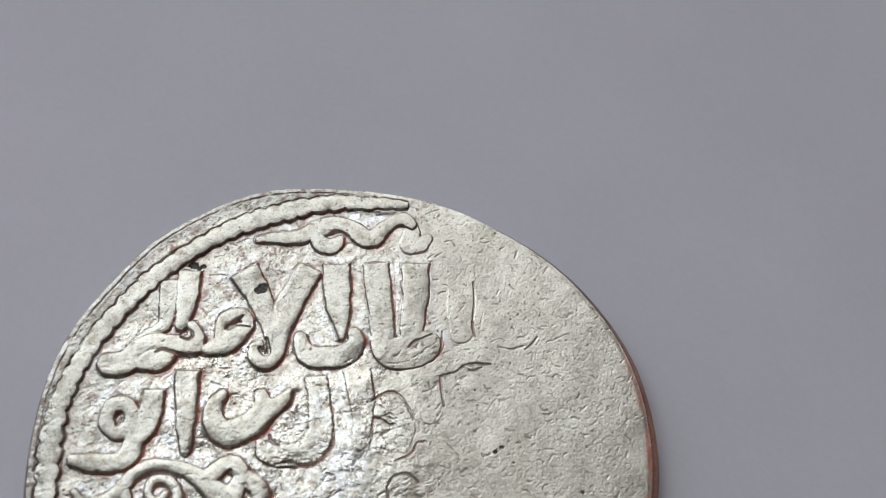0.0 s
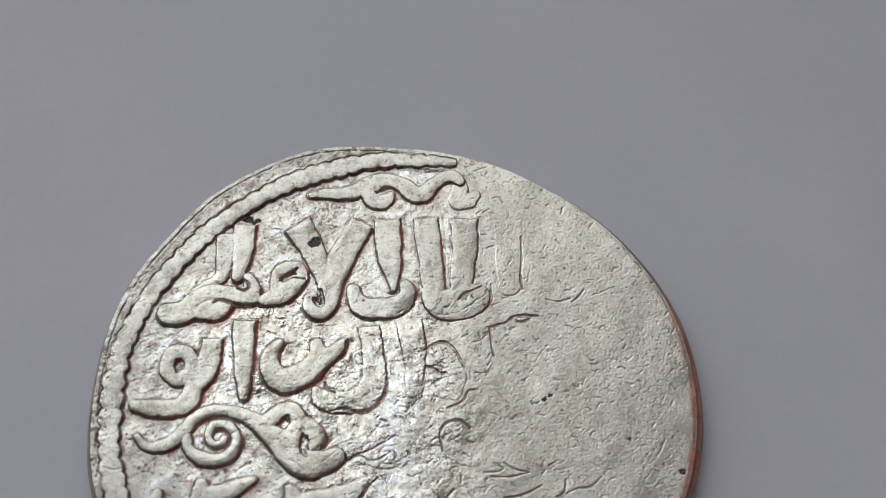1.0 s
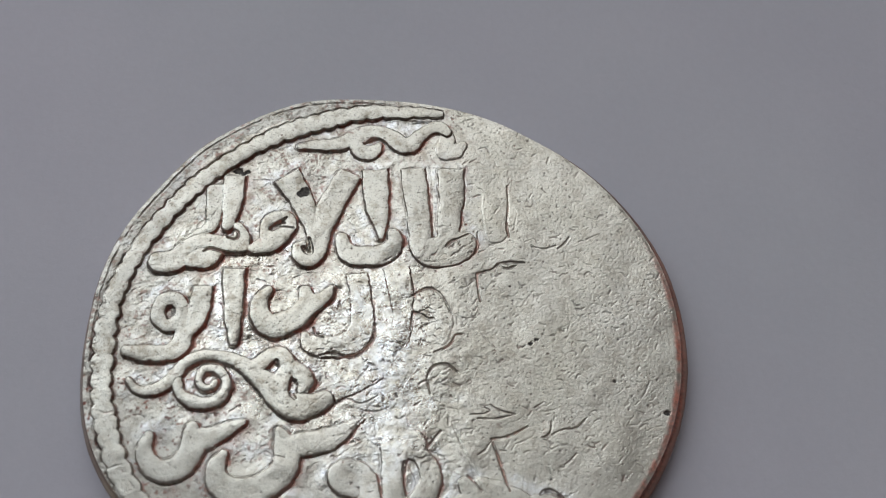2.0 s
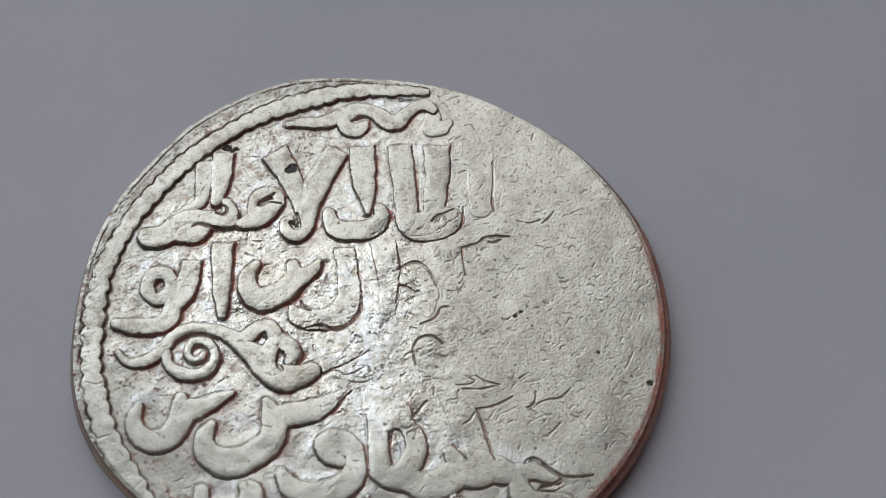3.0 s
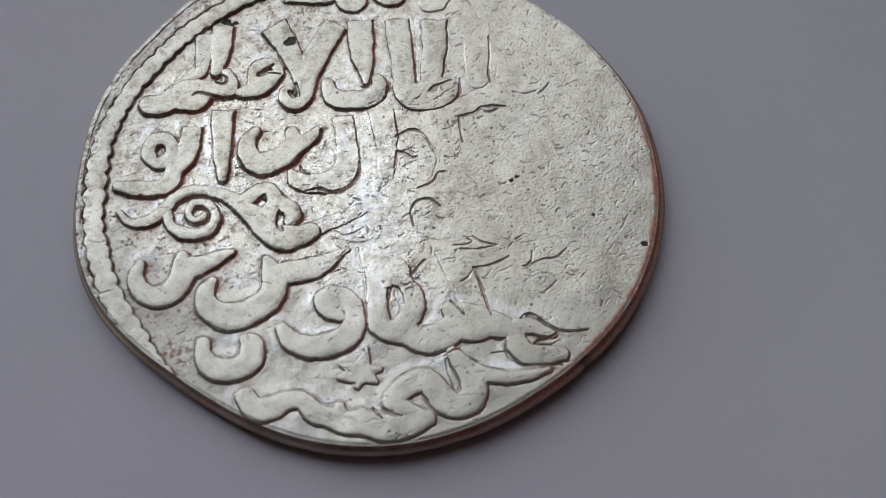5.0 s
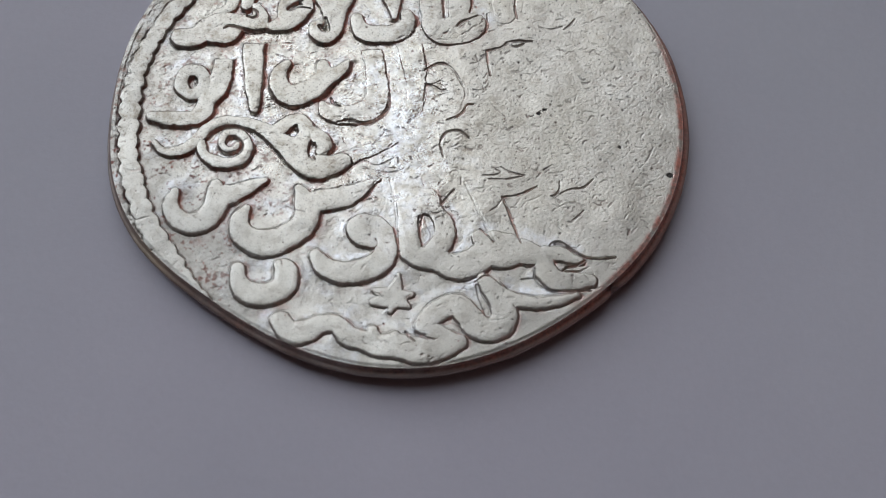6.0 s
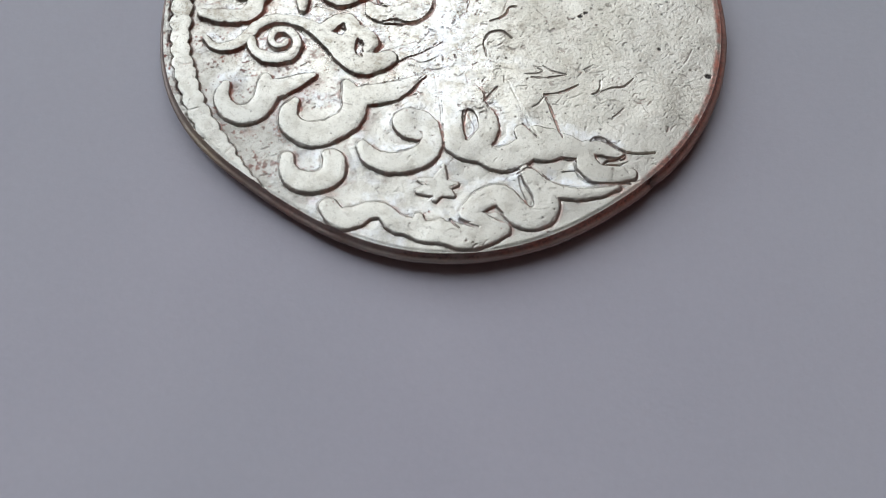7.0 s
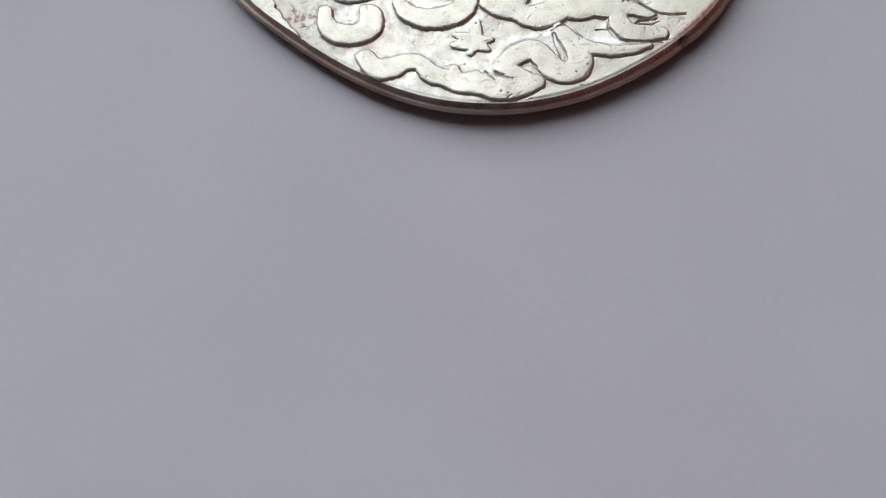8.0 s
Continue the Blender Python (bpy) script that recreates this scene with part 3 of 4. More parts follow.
relief("letter", 0.3,
     [(0.96, -3.37, -0.46), (1.17, -4.44, 0.63), (1.21, -5.38, 0.5), (1.28, -6.17, 0.42), (1.48, -6.86, 0.47)],
     [(1.77, -4.35, 0.63), (2.35, -4.85, 0.34), (2.87, -5.53, 0.45), (2.86, -6.17, 0.45), (2.54, -6.91, 0.45)],
     [(1.42, -7.08, 0.36), (2.01, -7.2, 0.46), (2.76, -7.19, 0.46), (3.53, -7.41, 0.54), (4.24, -7.12, 0.61), (4.92, -6.54, 0.59), (5.66, -6.48, 0.62), (6.38, -6.19, 0.6), (6.96, -6.26, 0.47)],
     [(4.44, -5.77, 0.28), (4.79, -6.09, 0.46)],
     [(5.2, -5.76, 0.37), (5.84, -5.82, 0.4)])
relief("worn_letter", 0.11,
     [(4.43, -3.36, -0.68), (4.99, -4.43, 0.62), (5.47, -5.25, 0.54), (5.85, -5.91, 0.51)],
     [(4.58, -3.12, 0.44), (5.39, -3.05, 0.41), (6.13, -2.71, 0.35), (6.74, -2.39, 0.25), (7.34, -2.47, 0.22)])
relief("worn_letter", 0.28,
     [(6.77, -6.31, 0.52), (7.42, -6.37, 0.42), (7.63, -6.97, 0.46), (8.17, -7.35, 0.47), (8.98, -7.28, 0.38), (9.71, -7.12, 0.23)],
     [(7.55, -6.14, 0.34), (8.14, -6.05, 0.32), (8.76, -6.22, 0.24), (9.16, -6.26, 0.13)])
relief("letter", 0.3,
     [(-3.65, -11.06, 0.4), (-3.14, -11.53, 0.43), (-2.56, -11.39, 0.47), (-1.92, -10.97, 0.37), (-1.21, -10.87, 0.34), (-0.6, -11.27, 0.41), (0.1, -11.41, 0.41), (0.84, -11.52, 0.46), (1.55, -11.46, 0.51), (2.52, -11.51, 0.55), (3.44, -11.2, 0.51), (4.22, -10.87, 0.29)],
     [(0.4, -10.87, 0.19), (0.51, -11.27, 0.33)],
     [(1.41, -11.02, 0.19), (1.58, -11.31, 0.33)])
relief("letter", 0.3,
     [(2.53, -10.43, 0.29), (2.73, -10.08, 0.39), (3.08, -9.65, 0.44), (3.54, -9.28, 0.45), (4.02, -9.23, 0.47), (4.5, -9.69, 0.52), (4.98, -10.06, 0.52), (5.48, -10.11, 0.49), (5.93, -9.82, 0.5), (6, -9.21, 0.54), (5.67, -8.5, 0.5), (5.18, -8.07, 0.38), (4.89, -7.78, 0.2)],
     [(2.66, -10.46, 0.24), (3.16, -10.58, 0.34), (3.88, -10.85, 0.29)],
     [(5.9, -8.52, 0.43), (6.64, -8.56, 0.28), (7.5, -8.53, 0.23), (8.45, -8.26, 0.17), (9.15, -7.88, 0.074)])
relief("star", 0.2,
     [(0.9, -9.27, 0.38), (1.15, -9.25, 0.38)],
     [(1.05, -9.15, 0.34), (1.13, -8.63, 0.19), (1.16, -8.2, 0.04)],
     [(0.88, -9.2, 0.32), (0.49, -9.08, 0.17), (0.2, -9.01, 0.04)],
     [(0.86, -9.36, 0.32), (0.51, -9.49, 0.17), (0.2, -9.6, 0.04)],
     [(1.08, -9.37, 0.3), (1.07, -9.63, 0.15), (1.03, -9.86, 0.04)],
     [(1.19, -9.31, 0.32), (1.51, -9.44, 0.16), (1.8, -9.57, 0.04)],
     [(1.17, -9.18, 0.32), (1.52, -9.08, 0.16), (1.82, -8.97, 0.04)])
relief("cut", 0.5,
     [(-4.82, -2.03, 0.081), (-4.73, -1.81, 0.16), (-4.68, -1.57, 0.08)],
     [(-3.67, -2.36, 0.052), (-3.71, -2.65, 0.1), (-3.74, -2.94, 0.1), (-3.54, -3.16, 0.052)],
     [(-9.99, 0.17, 0.078), (-9.9, -0.09, 0.1), (-9.88, -0.29, 0.079)],
     [(-4.53, 4.05, 0.057), (-4.3, 3.83, 0.09), (-4.12, 3.9, 0.084), (-4.19, 4.26, 0.054), (-4.32, 4.55, 0.054)])
relief("cut", 0.35,
     [(1.69, -5.24, 0.076), (1.86, -5.69, 0.18), (2.05, -6.09, 0.22), (2.02, -6.42, 0.099)],
     [(3.48, -10.11, 0.073), (3.75, -9.95, 0.099), (4.07, -10.1, 0.049)],
     [(4.67, -8.15, 0.074), (4.85, -8.63, 0.099), (5.13, -9.04, 0.15), (5.29, -9.37, 0.15)])
relief("line", 0.09,
     [(-8.16, 4.15, 0.039), (-7.97, 4.4, 0.05), (-7.68, 4.33, 0.052), (-7.58, 4.12, 0.051), (-7.76, 3.93, 0.037), (-8.07, 3.98, 0.037)],
     [(-6.17, 4.73, 0.043), (-6, 4.85, 0.061), (-5.78, 5.14, 0.06), (-5.59, 5.43, 0.036)],
     [(-6.1, 4.68, 0.031), (-5.68, 4.94, 0.031), (-5.14, 4.96, 0.031)],
     [(-9.01, 3.13, 0.031), (-8.75, 3.3, 0.046), (-8.08, 3.22, 0.061), (-7.52, 3.16, 0.06)],
     [(-3.33, 0.25, 0.032), (-3.14, -0.05, 0.05), (-2.81, -0.11, 0.029)])
relief("line", 0.08,
     [(3.7, 4.05, 0.03), (4.39, 4.38, 0.048), (4.66, 4.7, 0.048), (5.29, 4.87, 0.062), (5.83, 4.95, 0.031)],
     [(4.66, 4.67, 0.031), (5, 4.51, 0.031), (5.44, 4.74, 0.03)],
     [(3.67, 4.05, 0.027), (3.83, 3.39, 0.033), (4.02, 2.72, 0.022)],
     [(1.02, 1.7, 0.036), (1.37, 1.66, 0.047), (1.75, 1.48, 0.047), (1.98, 1.55, 0.035)],
     [(1.03, 1.64, 0.027), (1.02, 0.8, 0.026)],
     [(2.25, -0.06, 0.023), (2.64, 0.17, 0.039), (2.97, 0.52, 0.038), (3.08, 0.89, 0.028), (3.38, 1, 0.02)],
     [(2.08, 5.17, 0.029), (2.29, 5.45, 0.048), (2.57, 5.6, 0.04), (3.02, 5.95, 0.021)],
     [(2.57, 5.6, 0.023), (2.72, 5.3, 0.017)],
     [(4.55, 8.78, 0.022), (4.72, 7.81, 0.036), (4.79, 6.69, 0.036), (4.96, 6.14, 0.028)],
     [(3.44, 6.15, 0.022), (3.5, 5.68, 0.033), (3.51, 5.11, 0.027)],
     [(-2.82, -1.01, 0.029), (-2.17, -0.79, 0.046), (-1.84, -0.86, 0.052), (-1.28, -0.77, 0.057), (-0.82, -0.34, 0.05), (-0.54, 0.2, 0.042), (-0.62, 0.87, 0.037)])
relief("line", 0.07,
     [(2.34, -2.01, 0.021), (2.16, -1.47, 0.026), (2.15, -1.04, 0.031), (2.36, -0.69, 0.045), (2.81, -0.53, 0.046), (3.15, -0.65, 0.034), (3.4, -0.81, 0.02)],
     [(0.86, 2.43, 0.023), (1.21, 2.79, 0.029), (1.59, 2.97, 0.036), (2.01, 2.86, 0.035), (2.41, 2.46, 0.039), (2.79, 1.86, 0.022)],
     [(-1.29, -4.99, 0.027), (-0.92, -4.61, 0.037), (-0.63, -4.06, 0.037), (-0.47, -3.79, 0.026)],
     [(2.55, -4.45, 0.031), (2.76, -4.12, 0.036), (3.05, -3.61, 0.023)],
     [(5.33, -3.64, 0.038), (5.9, -3.47, 0.048), (6.38, -3.17, 0.043), (6.83, -2.82, 0.032)],
     [(5.3, -3.61, 0.026), (5.7, -4.35, 0.034), (6.06, -5.13, 0.033), (6.39, -5.8, 0.02)],
     [(7.87, -2.41, 0.018), (7.89, -2.83, 0.025), (7.71, -3.13, 0.026), (7.52, -3.22, 0.022)],
     [(7.96, -3.04, 0.021), (8.44, -2.71, 0.022), (9, -2.54, 0.021), (9.42, -2.03, 0.018)])
relief("line", 0.016,
     [(-0.99, -1.87, 0.032), (-0.79, -1.53, 0.05), (-0.5, -1.37, 0.04), (-0.12, -1.25, 0.023)],
     [(-2.11, -3.66, 0.027), (-1.75, -3.21, 0.033), (-1.4, -2.85, 0.033), (-1.1, -2.8, 0.028), (-0.77, -2.92, 0.028), (-0.33, -2.76, 0.033), (0.06, -2.42, 0.022)],
     [(-0.46, -3.23, 0.028), (-0, -3.19, 0.039), (0.37, -3.05, 0.027), (0.62, -2.87, 0.019)])
relief("line", 0.035,
     [(5.07, -2.09, 0.019), (5.56, -2.3, 0.028), (6.22, -2.36, 0.028)],
     [(6.22, -2.36, 0.019), (5.48, -2.67, 0.022), (4.59, -2.81, 0.022)],
     [(4.83, -2.24, 0.022), (5.08, -2.37, 0.026), (4.82, -2.55, 0.022), (4.26, -2.67, 0.014)],
     [(7.32, 5.92, 0.023), (7.62, 6.25, 0.034), (7.78, 6.57, 0.022)],
     [(6.09, 5.82, 0.025), (6.7, 5.82, 0.022), (7.2, 6.06, 0.022)],
     [(4.84, -4.4, 0.016), (5.11, -4.14, 0.021), (5.3, -3.78, 0.015)],
     [(8.64, -4.3, 0.015), (8.87, -4.05, 0.025), (9.1, -3.74, 0.015)],
     [(7.08, -1.92, 0.016), (7.43, -1.61, 0.021)])
relief("line", 0.12,
     [(7.71, -5.74, 0.041), (7.95, -5.54, 0.078), (8.25, -5.52, 0.064), (8.78, -5.81, 0.053), (9.35, -6.04, 0.032)],
     [(9.3, -6.08, 0.031), (10, -6.02, 0.031), (10.73, -5.83, 0.018)],
     [(8.4, -6.87, 0.035), (8.6, -6.65, 0.06), (9.04, -6.48, 0.04), (9.36, -6.22, 0.03)],
     [(8.4, -6.87, 0.021), (9.06, -6.79, 0.02), (9.54, -6.51, 0.015)])
relief("line", 0.06,
     [(7.13, -6.94, 0.025), (7.21, -7.44, 0.03), (7.54, -7.78, 0.041), (8.05, -7.91, 0.046), (8.9, -7.78, 0.035), (9.78, -7.62, 0.02)],
     [(6.6, -7.54, 0.018), (7.19, -7.42, 0.025)],
     [(4.47, -5.39, 0.021), (4.72, -5.57, 0.023), (5.17, -5.98, 0.021)],
     [(1.83, -10.77, 0.038), (2.01, -10.97, 0.038), (2.28, -11.15, 0.019)],
     [(2.29, -10.73, 0.044), (2.68, -10.92, 0.053), (3.12, -10.95, 0.029)],
     [(4.53, -8, 0.018), (5.12, -7.61, 0.02), (5.84, -8.01, 0.026), (6.61, -8.25, 0.02), (7.59, -8.26, 0.013)])
relief("scratch", 0.012,
     [(0.05, -3.52, 0.031), (0.42, -4.57, 0.038), (0.82, -6.12, 0.03)])
relief("scratch", 0.014,
     [(3.5, -3.15, 0.031), (4.33, -4.51, 0.041), (5.33, -6.02, 0.031)])
relief("spot", 0.03,
     [(-5.11, 6.74, 0.16), (-4.94, 6.9, 0.19)])
relief("spot", 0.08,
     [(-8.55, 7.46, 0.066), (-8.28, 7.5, 0.16), (-8.03, 7.38, 0.12)],
     [(-8.06, 7.41, 0.098), (-7.78, 7.52, 0.066)])
relief("spot", 0.06,
     [(6.14, 0.78, 0.06), (6.32, 0.87, 0.06)],
     [(6.49, 1.01, 0.07), (6.56, 1.08, 0.07)],
     [(6.8, 1.26, 0.08), (6.88, 1.3, 0.07)],
     [(10.53, -0.18, 0.05), (10.58, -0.17, 0.04)],
     [(10.81, -0.13, 0.04), (10.84, -0.13, 0.04)],
     [(12.92, 0.45, 0.05), (12.94, 0.45, 0.05)],
     [(12.98, -1.3, 0.06), (13.03, -1.27, 0.06)],
     [(12.53, 3.59, 0.07), (12.61, 3.6, 0.05)])


# the struck face: field, raised work, wear and marks
PATINA_SHADE[TOPS] = 0
FURROW[TOPS] = 0
SUNK = np.maximum(SUNK, FURROW)
WORN = smooth(GX + 0.25 * GY, 0.5, 6.0)
ROUND = np.hypot(GX, GY) / radius(np.arctan2(GY, GX))
TURN = np.degrees(np.arctan2(GY, GX)) % 360
BORDER = smooth(ROUND, 0.90, 0.935) * (0.9 + 0.1 * clouds(1.0, 15)) * smooth(TURN, 75, 100) * (1 - smooth(TURN, 215, 240))
GRIMY = smooth(ROUND, 0.935, 0.965) * smooth(TURN, 80, 110) * (1 - smooth(TURN, 205, 235))  # pitted, dirty metal outside the ring
RAISE = 0.03 * WORN + 0.08 * smooth(GX + 0.12 * GY, -1.3, 0.5)  # the weakly struck side stands higher
face = FIELD + RAISE + HEIGHT
face = np.maximum(face, FIELD + RAISE + 0.15 * BORDER)
face += 0.05 * clouds(5.0, 3) + 0.026 * clouds(1.3, 4) + 0.012 * clouds(0.6, 19) * (1 - 0.7 * WORN)
SHELTER = GY - 0.7 * np.minimum(GX + 3.0, 0.0)  # the field under the ring was rubbed less
rough = 0.55 * clouds(0.32, 5) + 0.35 * clouds(0.15, 6) + 0.25 * clouds(0.08, 7)
low = 1 - smooth(HEIGHT, 0.06, 0.125)
face += rough * (0.0035 + 0.006 * smooth(GY, -6, 2) * (1 - WORN) + 0.016 * low * (1 - WORN) * smooth(SHELTER, -12.5, -6.5) * (0.3 + 0.7 * smooth(clouds(2.2, 18), -0.6, 0.6)) + 0.001 * WORN + 0.004 * BORDER)
face += 0.0035 * WORN * (0.4 + 0.6 * smooth(GY, -8, -2)) * (0.2 * clouds(0.17, 40) + 0.8 * clouds(0.08, 41))
curl = 1 - np.abs(0.8 * clouds(0.47, 20) + 0.7 * clouds(0.23, 21) + 0.5 * clouds(0.11, 25))
curl = smooth(curl, 0.88, 1.0) * smooth(clouds(1.1, 22) + 0.5 * clouds(0.4, 23), -0.1, 0.5)  # crackled skin of the metal
curl = np.maximum(curl, 0.6 * GRIMY * smooth(0.6 * clouds(0.22, 42) + 0.7 * clouds(0.1, 43), 0.45, 0.9))
curl *= np.maximum(low, GRIMY) * (0.35 + 0.65 * (1 - WORN)) * (1 - 0.6 * WEAK) * (0.2 + 0.8 * smooth(SHELTER, -11, -6))
SUNK = np.maximum(SUNK, (0.014 + 0.014 * GRIMY) * curl)
PATINA_SHADE = np.maximum(PATINA_SHADE, (0.3 + 0.08 * GRIMY) * curl)
dust = smooth(0.5 * clouds(0.9, 26) + 0.8 * clouds(0.27, 27) + 1.0 * clouds(0.1, 28), 0.45, 1.2)  # grime in the sheltered field
earthy = dust * low * (0.32 * (1 - smooth(GX - 0.2 * GY, -6.0, 0.5)) + 0.32 * (1 - smooth(GX - 0.7 * GY, -7.5, -1.0)) + 0.5 * (1 - smooth(GX, -7.0, -1.0)) * (1 - smooth(GY, -5.0, -1.0)))
REDNESS = np.where(earthy > PATINA_SHADE, 0.4, REDNESS)
PATINA_SHADE = np.maximum(PATINA_SHADE, earthy)
LIFT = smooth(HEIGHT, 0.06, 0.115)
SHEEN_PATCHES = 0.85 * np.exp(-(((GX - 0.1 + 0.1 * GY) / 1.5) ** 2) - ((GY + 1.8) / 4.6) ** 2) + 0.45 * smooth(clouds(1.7, 30) + 0.5 * clouds(0.5, 31), 0.45, 0.9) * low * (1 - WORN)
SHEEN_PATCHES = np.maximum(SHEEN_PATCHES, 0.85 * GLEAM * (1 - LIFT) * smooth(clouds(1.5, 44) + 0.4 * clouds(0.4, 45), -0.7, 0.5))
SHEEN_PATCHES = np.clip(SHEEN_PATCHES * (0.6 + 0.6 * clouds(0.3, 32) + 0.4 * clouds(0.12, 33)), 0, 1)  # patches rubbed bright, and a painted sheen on the centre and window-facing slopes
DULL = 0.6 * smooth(-GY + 0.6 * clouds(1.2, 35), 3.0, 8.5) + 0.45 * smooth(GY + 0.8 * clouds(1.2, 35), 2.5, 8.0) * (1 - WORN) + 0.6 * smooth(-GX - 0.35 * GY + 0.8 * clouds(1.2, 35) + 0.5 * clouds(0.4, 36), 6.0, 12.0)  # darker and rougher towards the bottom, top and left
for _ in range(6500):  # pits
    x, y = rng.uniform(-13, 13, 2)
    if rng.random() > (0.4 + 0.6 * float(smooth(np.float64(x), -2, 4))) * (0.35 + 0.65 * float(smooth(np.float64(y), -7, -1))):
        continue
    s, depth = rng.uniform(0.016, 0.03) * (1 + 0.9 * (rng.random() > 0.93)), rng.uniform(0.004, 0.026)
    i, j, n = int((x + 14) / STEP), int((y + 14) / STEP), 6
    area = (slice(j - n, j + n), slice(i - n, i + n))
    pit = np.exp(-((GX[area] - x) ** 2 + (GY[area] - y) ** 2) / s**2)
    SUNK[area] += depth * pit
    PATINA_SHADE[area] = np.maximum(PATINA_SHADE[area], 55 * depth * pit)
for _ in range(2200):  # scratches and fine cracks
    x, y, a, long = rng.uniform(-12.5, 12.5), rng.uniform(-12.5, 12.5), rng.normal(0.15, 0.6), rng.uniform(0.06, 0.38) * (1 + 1.5 * (rng.random() > 0.9))
    area, d = outside([(x, y, 0.005), (x + long / 2 * math.cos(a), y + long / 2 * math.sin(a) + rng.normal(0, 0.05), 0.012), (x + long * math.cos(a), y + long * math.sin(a), 0.005)], 0.12)
    if y < -5 and rng.random() > 0.45:
        continue
    groove = 1 - smooth(d + 0.7 * WARP[area], -0.015, 0.04)
    deep = rng.uniform(0.004, 0.02) * (0.5 if float(sample(HEIGHT, np.array([x]), np.array([y]))[0]) > 0.1 else 1)
    SUNK[area] = np.maximum(SUNK[area], deep * groove)
    PATINA_SHADE[area] = np.maximum(PATINA_SHADE[area], 42 * deep * rng.uniform(0.2, 1) * groove)
copper = smooth(ROUND + 0.02 * RAGGED, 0.974, 0.988) * smooth(np.cos(np.radians(TURN + 6)), 0.75, 0.95) * smooth(FLAKY, -0.9, 0.2)  # a coppery band along the rim on the right
REDNESS = np.where(0.95 * copper > PATINA_SHADE, 1.0, REDNESS)
PATINA_SHADE = np.maximum(PATINA_SHADE, 0.95 * copper)
seam = np.exp(-(((ROUND - 0.982 + 0.05 * WARP) / 0.0028) ** 2)) * smooth(TURN, 85, 105) * (1 - smooth(TURN, 185, 215)) * smooth(FLAKY, -1.0, 0.1)  # the die's edge line
SUNK = np.maximum(SUNK, 0.05 * seam)
PATINA_SHADE = np.maximum(PATINA_SHADE, 0.45 * seam)
face -= SUNK
face -= 0.03 * smooth(ROUND, 0.985, 1.0)

TURNS, RINGS = 2400, 500
angle = np.arange(TURNS) * 2 * math.pi / TURNS
rim = radius(angle)
share = np.arange(1, RINGS + 1) / RINGS
PX, PY = (share[:, None] * rim * np.cos(angle)), (share[:, None] * rim * np.sin(angle))


def nearest(grid, x, y):
    return grid[((y + 14) / STEP + 0.5).astype(int), ((x + 14) / STEP + 0.5).astype(int)]


PZ = sample(face, PX, PY) + THICKNESS
verts = np.vstack([np.array([[0, 0, float(sample(face, np.zeros(1), np.zeros(1))[0]) + THICKNESS]]), np.stack([PX.ravel(), PY.ravel(), PZ.ravel()], 1)])
slope_y, slope_x = np.gradient(face, STEP)
normals = np.stack([-sample(slope_x, verts[:, 0], verts[:, 1]), -sample(slope_y, verts[:, 0], verts[:, 1]), np.ones(len(verts))], 1)
normals /= np.linalg.norm(normals, axis=1)[:, None]
film = sample(PATINA_SHADE, verts[:, 0], verts[:, 1])
wear = sample(WORN, verts[:, 0], verts[:, 1])
sheen_patches = sample(SHEEN_PATCHES, verts[:, 0], verts[:, 1])
redness = sample(REDNESS, verts[:, 0], verts[:, 1])
grit = (0.4 + 0.5 * smooth(verts[:, 1], -8.0, -1.0)) * (1 - 0.45 * wear)  # the lower part of the face is the smoothest
DULL *= 1 - 0.4 * LIFT * smooth(-GY, 0.0, 4.0)
dull = sample(DULL, verts[:, 0], verts[:, 1])
lift = sample(LIFT, verts[:, 0], verts[:, 1])
k = np.arange((RINGS - 1) * TURNS)
across = np.where((k + 1) % TURNS == 0, k + 1 - TURNS, k + 1)
quads = np.stack([k, k + TURNS, across + TURNS, across], 1) + 1
middle = verts[quads].mean(1)
owner = nearest(OWNER, middle[:, 0], middle[:, 1])

coin = new("coin")
tagged(coin, "worn silver hammered coin with raised lettering on grey paper", "coin")


def patch(name, faces, mat, label="", corners=()):
    """One piece of the struck face as a mesh of its own, with the face's own normals so that it joins its neighbours."""
    ends = np.concatenate([faces.ravel(), np.asarray(corners, int).ravel()])
    sizes = np.concatenate([np.full(len(faces), 4), np.full(len(corners), 3)])
    used, at = np.unique(ends, return_inverse=True)
    mesh = bpy.data.meshes.new(name)
    mesh.vertices.add(len(used))
    mesh.vertices.foreach_set("co", (verts[used] * MM).astype(np.float32).ravel())
    mesh.loops.add(len(ends))
    mesh.loops.foreach_set("vertex_index", at.ravel().astype(np.int32))
    mesh.polygons.add(len(sizes))
    mesh.polygons.foreach_set("loop_start", (np.cumsum(sizes) - sizes).astype(np.int32))
    mesh.update(calc_edges=True)
    for key, values in (("patina_shade", film), ("wear", wear), ("sheen_patches", sheen_patches), ("lift", lift), ("redness", redness), ("dull", dull), ("grit", grit)):
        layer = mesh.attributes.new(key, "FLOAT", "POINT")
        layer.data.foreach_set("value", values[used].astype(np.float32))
    mesh.normals_split_custom_set_from_vertices(normals[used].astype(np.float32))
    mesh.materials.append(mat)
    ob = new(name, mesh)
    ob.parent = coin
    return tagged(ob, label)


LABELS = {"border_ring": "beaded raised border ring", "worn_letter": "letter worn almost flat", "worn_ornament": "ornament worn almost flat", "scroll": "raised scroll with a spiral", "star": "small raised star", "wavy_ornament": "raised wavy ornament", "tarnish_spot": "black spot of deposit"}
turned = np.degrees(np.arctan2(middle[:, 1], middle[:, 0])) % 360
rimmed = (owner < 0) & (np.hypot(middle[:, 0], middle[:, 1]) > 0.945 * radius(np.radians(turned))) & (turned > 95) & (turned < 232)
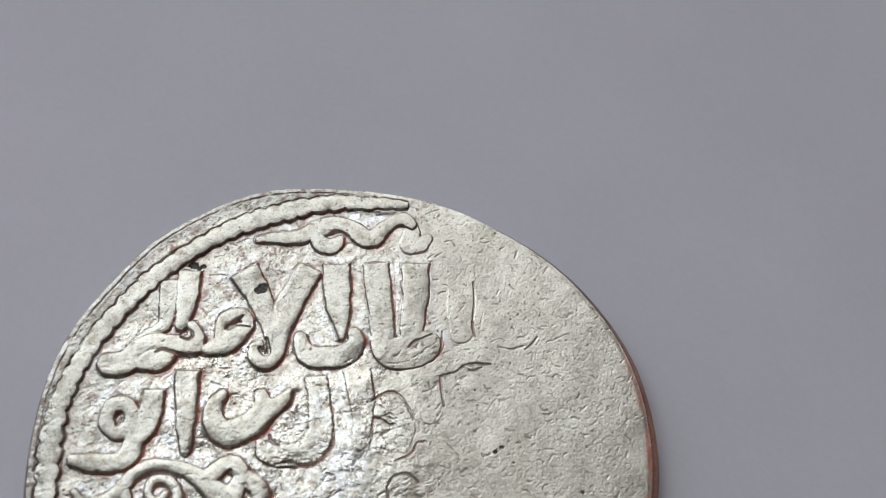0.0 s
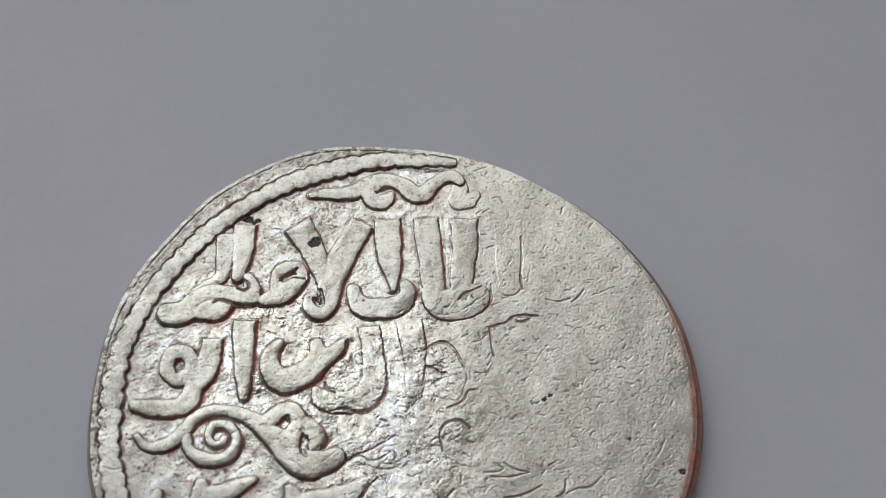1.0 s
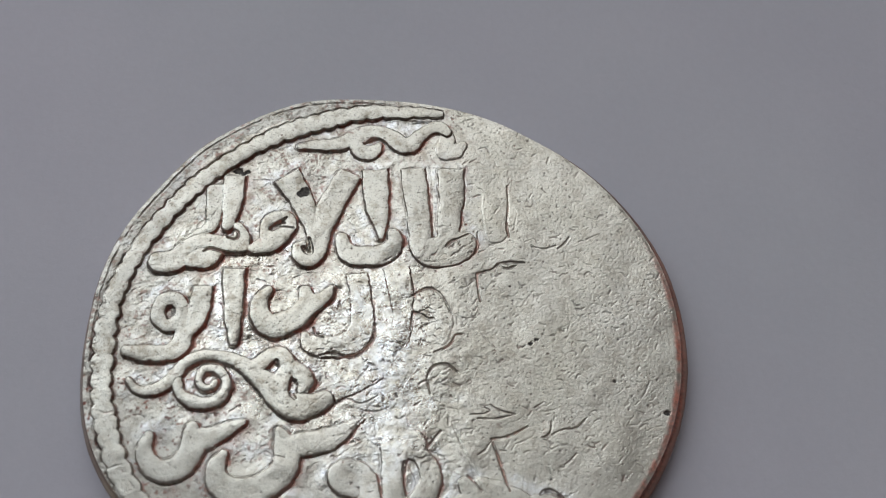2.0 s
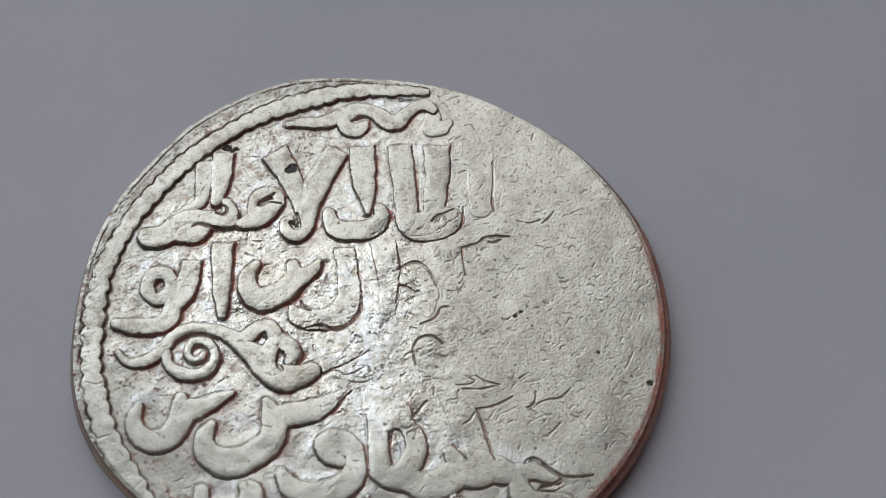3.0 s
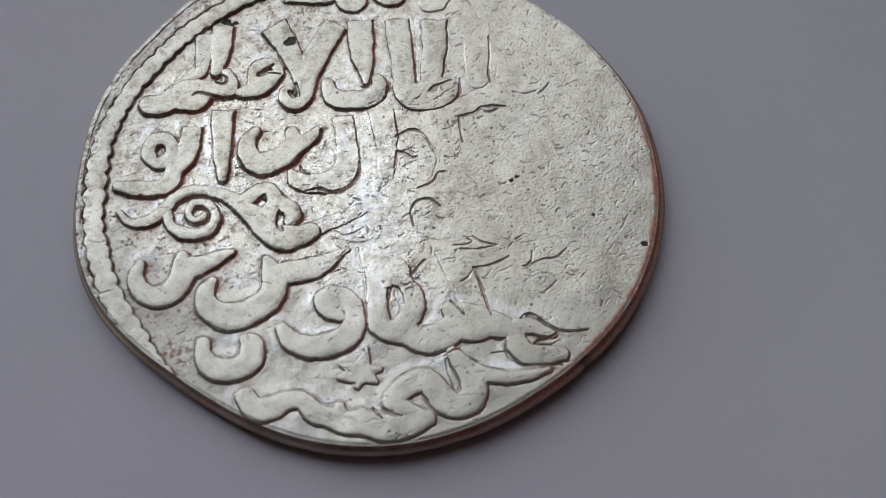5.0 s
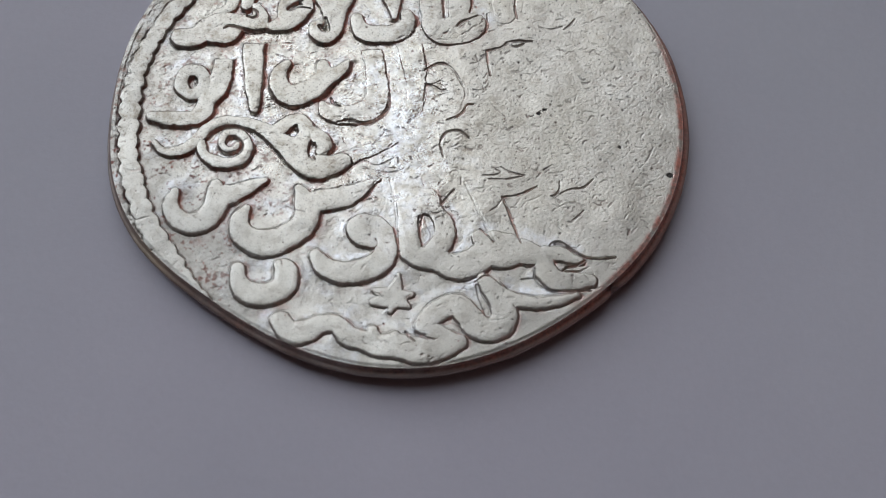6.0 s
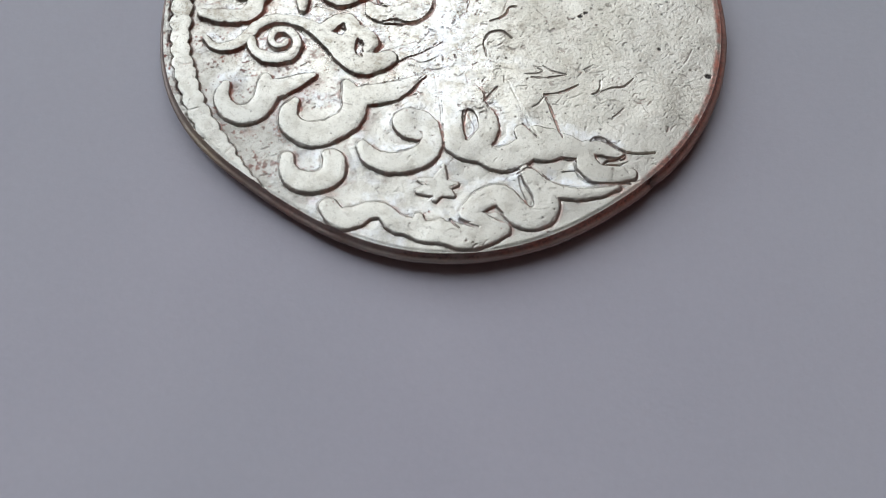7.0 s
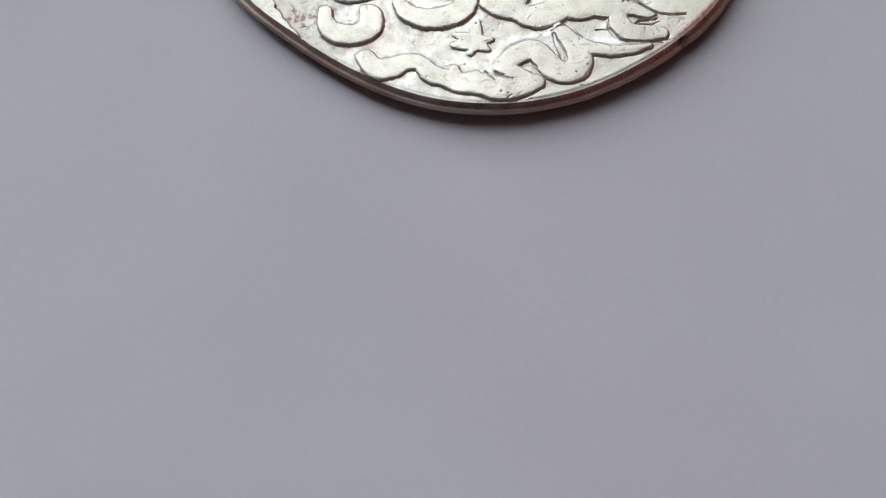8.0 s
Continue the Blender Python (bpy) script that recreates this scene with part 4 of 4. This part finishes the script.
patch("outer_rim", quads[rimmed], SILVER_RIM, "dull toned rim outside the beaded ring")
hub = np.stack([np.zeros(TURNS, int), 1 + np.arange(TURNS), 1 + (np.arange(TURNS) + 1) % TURNS], 1)
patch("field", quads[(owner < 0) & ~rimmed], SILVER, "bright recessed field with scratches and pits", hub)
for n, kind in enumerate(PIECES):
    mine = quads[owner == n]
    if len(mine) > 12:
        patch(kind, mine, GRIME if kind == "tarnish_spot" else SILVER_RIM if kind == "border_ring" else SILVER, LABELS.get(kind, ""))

# the edge of the flan: a hollow under the face, its shade painted in, and a fuller lower lip
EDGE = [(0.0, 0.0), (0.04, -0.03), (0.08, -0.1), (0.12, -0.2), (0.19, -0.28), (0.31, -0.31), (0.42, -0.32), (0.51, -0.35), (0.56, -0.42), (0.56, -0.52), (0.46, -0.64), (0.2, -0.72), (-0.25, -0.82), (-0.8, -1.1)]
EDGE_SHADE = (0.5, 1.0, 1.0, 1.0, 1.0, 0.9, 0.6, 0.4, 0.4, 0.6, 0.9, 1.0, 1.0, 1.0)  # shade painted down the edge, row by row, deepest in hollow and undercut
rows = []
# the lip is fullest on the near side and almost gone on the far one
full = np.interp(np.degrees(angle), (0, 40, 75, 130, 165, 190, 212, 235, 252, 270, 290, 310, 360), (0.75, 0.5, 0.3, 0.3, 0.3, 0.34, 0.47, 0.56, 0.55, 0.53, 0.56, 0.65, 0.75))
full = np.convolve(np.concatenate([full[-60:], full, full[:60]]), np.ones(121) / 121, "valid")
nick = 0.26 * np.exp(-(((angle - (2 * math.pi - 0.587)) / 0.016) ** 2))
dents = [Vector((math.cos(a) * 9, math.sin(a) * 9, 0)) for a in angle]
smoothed = np.convolve(np.concatenate([PZ[-1][-40:], PZ[-1], PZ[-1][:40]]), np.ones(81) / 81, "valid")
for n, (out, down) in enumerate(EDGE):
    keep = 0 if n == 0 else 1
    lift = np.array([noise.noise(d * 0.5) * 0.9 + noise.noise(d * 2.3 + Vector((0, 0, 0.25 * n))) * 0.5 + noise.noise(d * 9 + Vector((0, 0, 0.6 * n))) * 0.22 for d in dents])
    r = rim + out * full * (1 + 0.07 * lift) + keep * 0.012 * lift - nick * (0.05 < -down < 0.62)
    z = (smoothed if n else PZ[-1]) + down + keep * 0.02 * lift * (down > -0.7)
    rows.append(np.stack([r * np.cos(angle), r * np.sin(angle), np.maximum(z, 0.09)], 1))
bottom = np.stack([rim * 0.88 * np.cos(angle), rim * 0.88 * np.sin(angle), np.full(TURNS, 0.0)], 1)
rows.append(bottom)
ev = np.vstack(rows)
k = np.arange((len(rows) - 1) * TURNS)
across = np.where((k + 1) % TURNS == 0, k + 1 - TURNS, k + 1)
mesh = bpy.data.meshes.new("edge")
mesh.from_pydata((ev * MM).tolist(), [], np.stack([k, k + TURNS, across + TURNS, across], 1).tolist())
mesh.polygons.foreach_set("use_smooth", np.ones(len(mesh.polygons), bool))
layer = mesh.attributes.new("patina_shade", "FLOAT", "POINT")
brassy = smooth(np.cos(angle - math.radians(234)), 0.74, 0.95)
glint = np.exp(-(((angle - math.radians(221)) / 0.1) ** 2))  # a short stretch left lighter and brassy
# painted shade of the rows, with the browner stretch and the nick
shade_tone = np.array(EDGE_SHADE + (0.0,))[:, None] * (1 - 0.3 * brassy[None, :])
shade_tone = np.maximum(shade_tone, 0.8 * brassy[None, :]) * (1 - 0.75 * glint[None, :]) + 7 * nick[None, :]
layer.data.foreach_set("value", np.minimum(shade_tone, 1.0).astype(np.float32).ravel())
layer = mesh.attributes.new("redness", "FLOAT", "POINT")
layer.data.foreach_set("value", np.tile((0.05 + 0.8 * smooth(np.cos(angle - 5.95), 0.4, 0.9) + 0.15 * brassy) * (1 - nick / 0.26), len(rows)).astype(np.float32))
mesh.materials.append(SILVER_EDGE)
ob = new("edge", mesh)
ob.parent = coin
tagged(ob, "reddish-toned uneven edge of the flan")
mesh = bpy.data.meshes.new("reverse")
mesh.from_pydata((bottom * MM).tolist(), [], [list(range(TURNS))])
mesh.materials.append(SILVER_EDGE)
ob = new("reverse", mesh)
ob.parent = coin
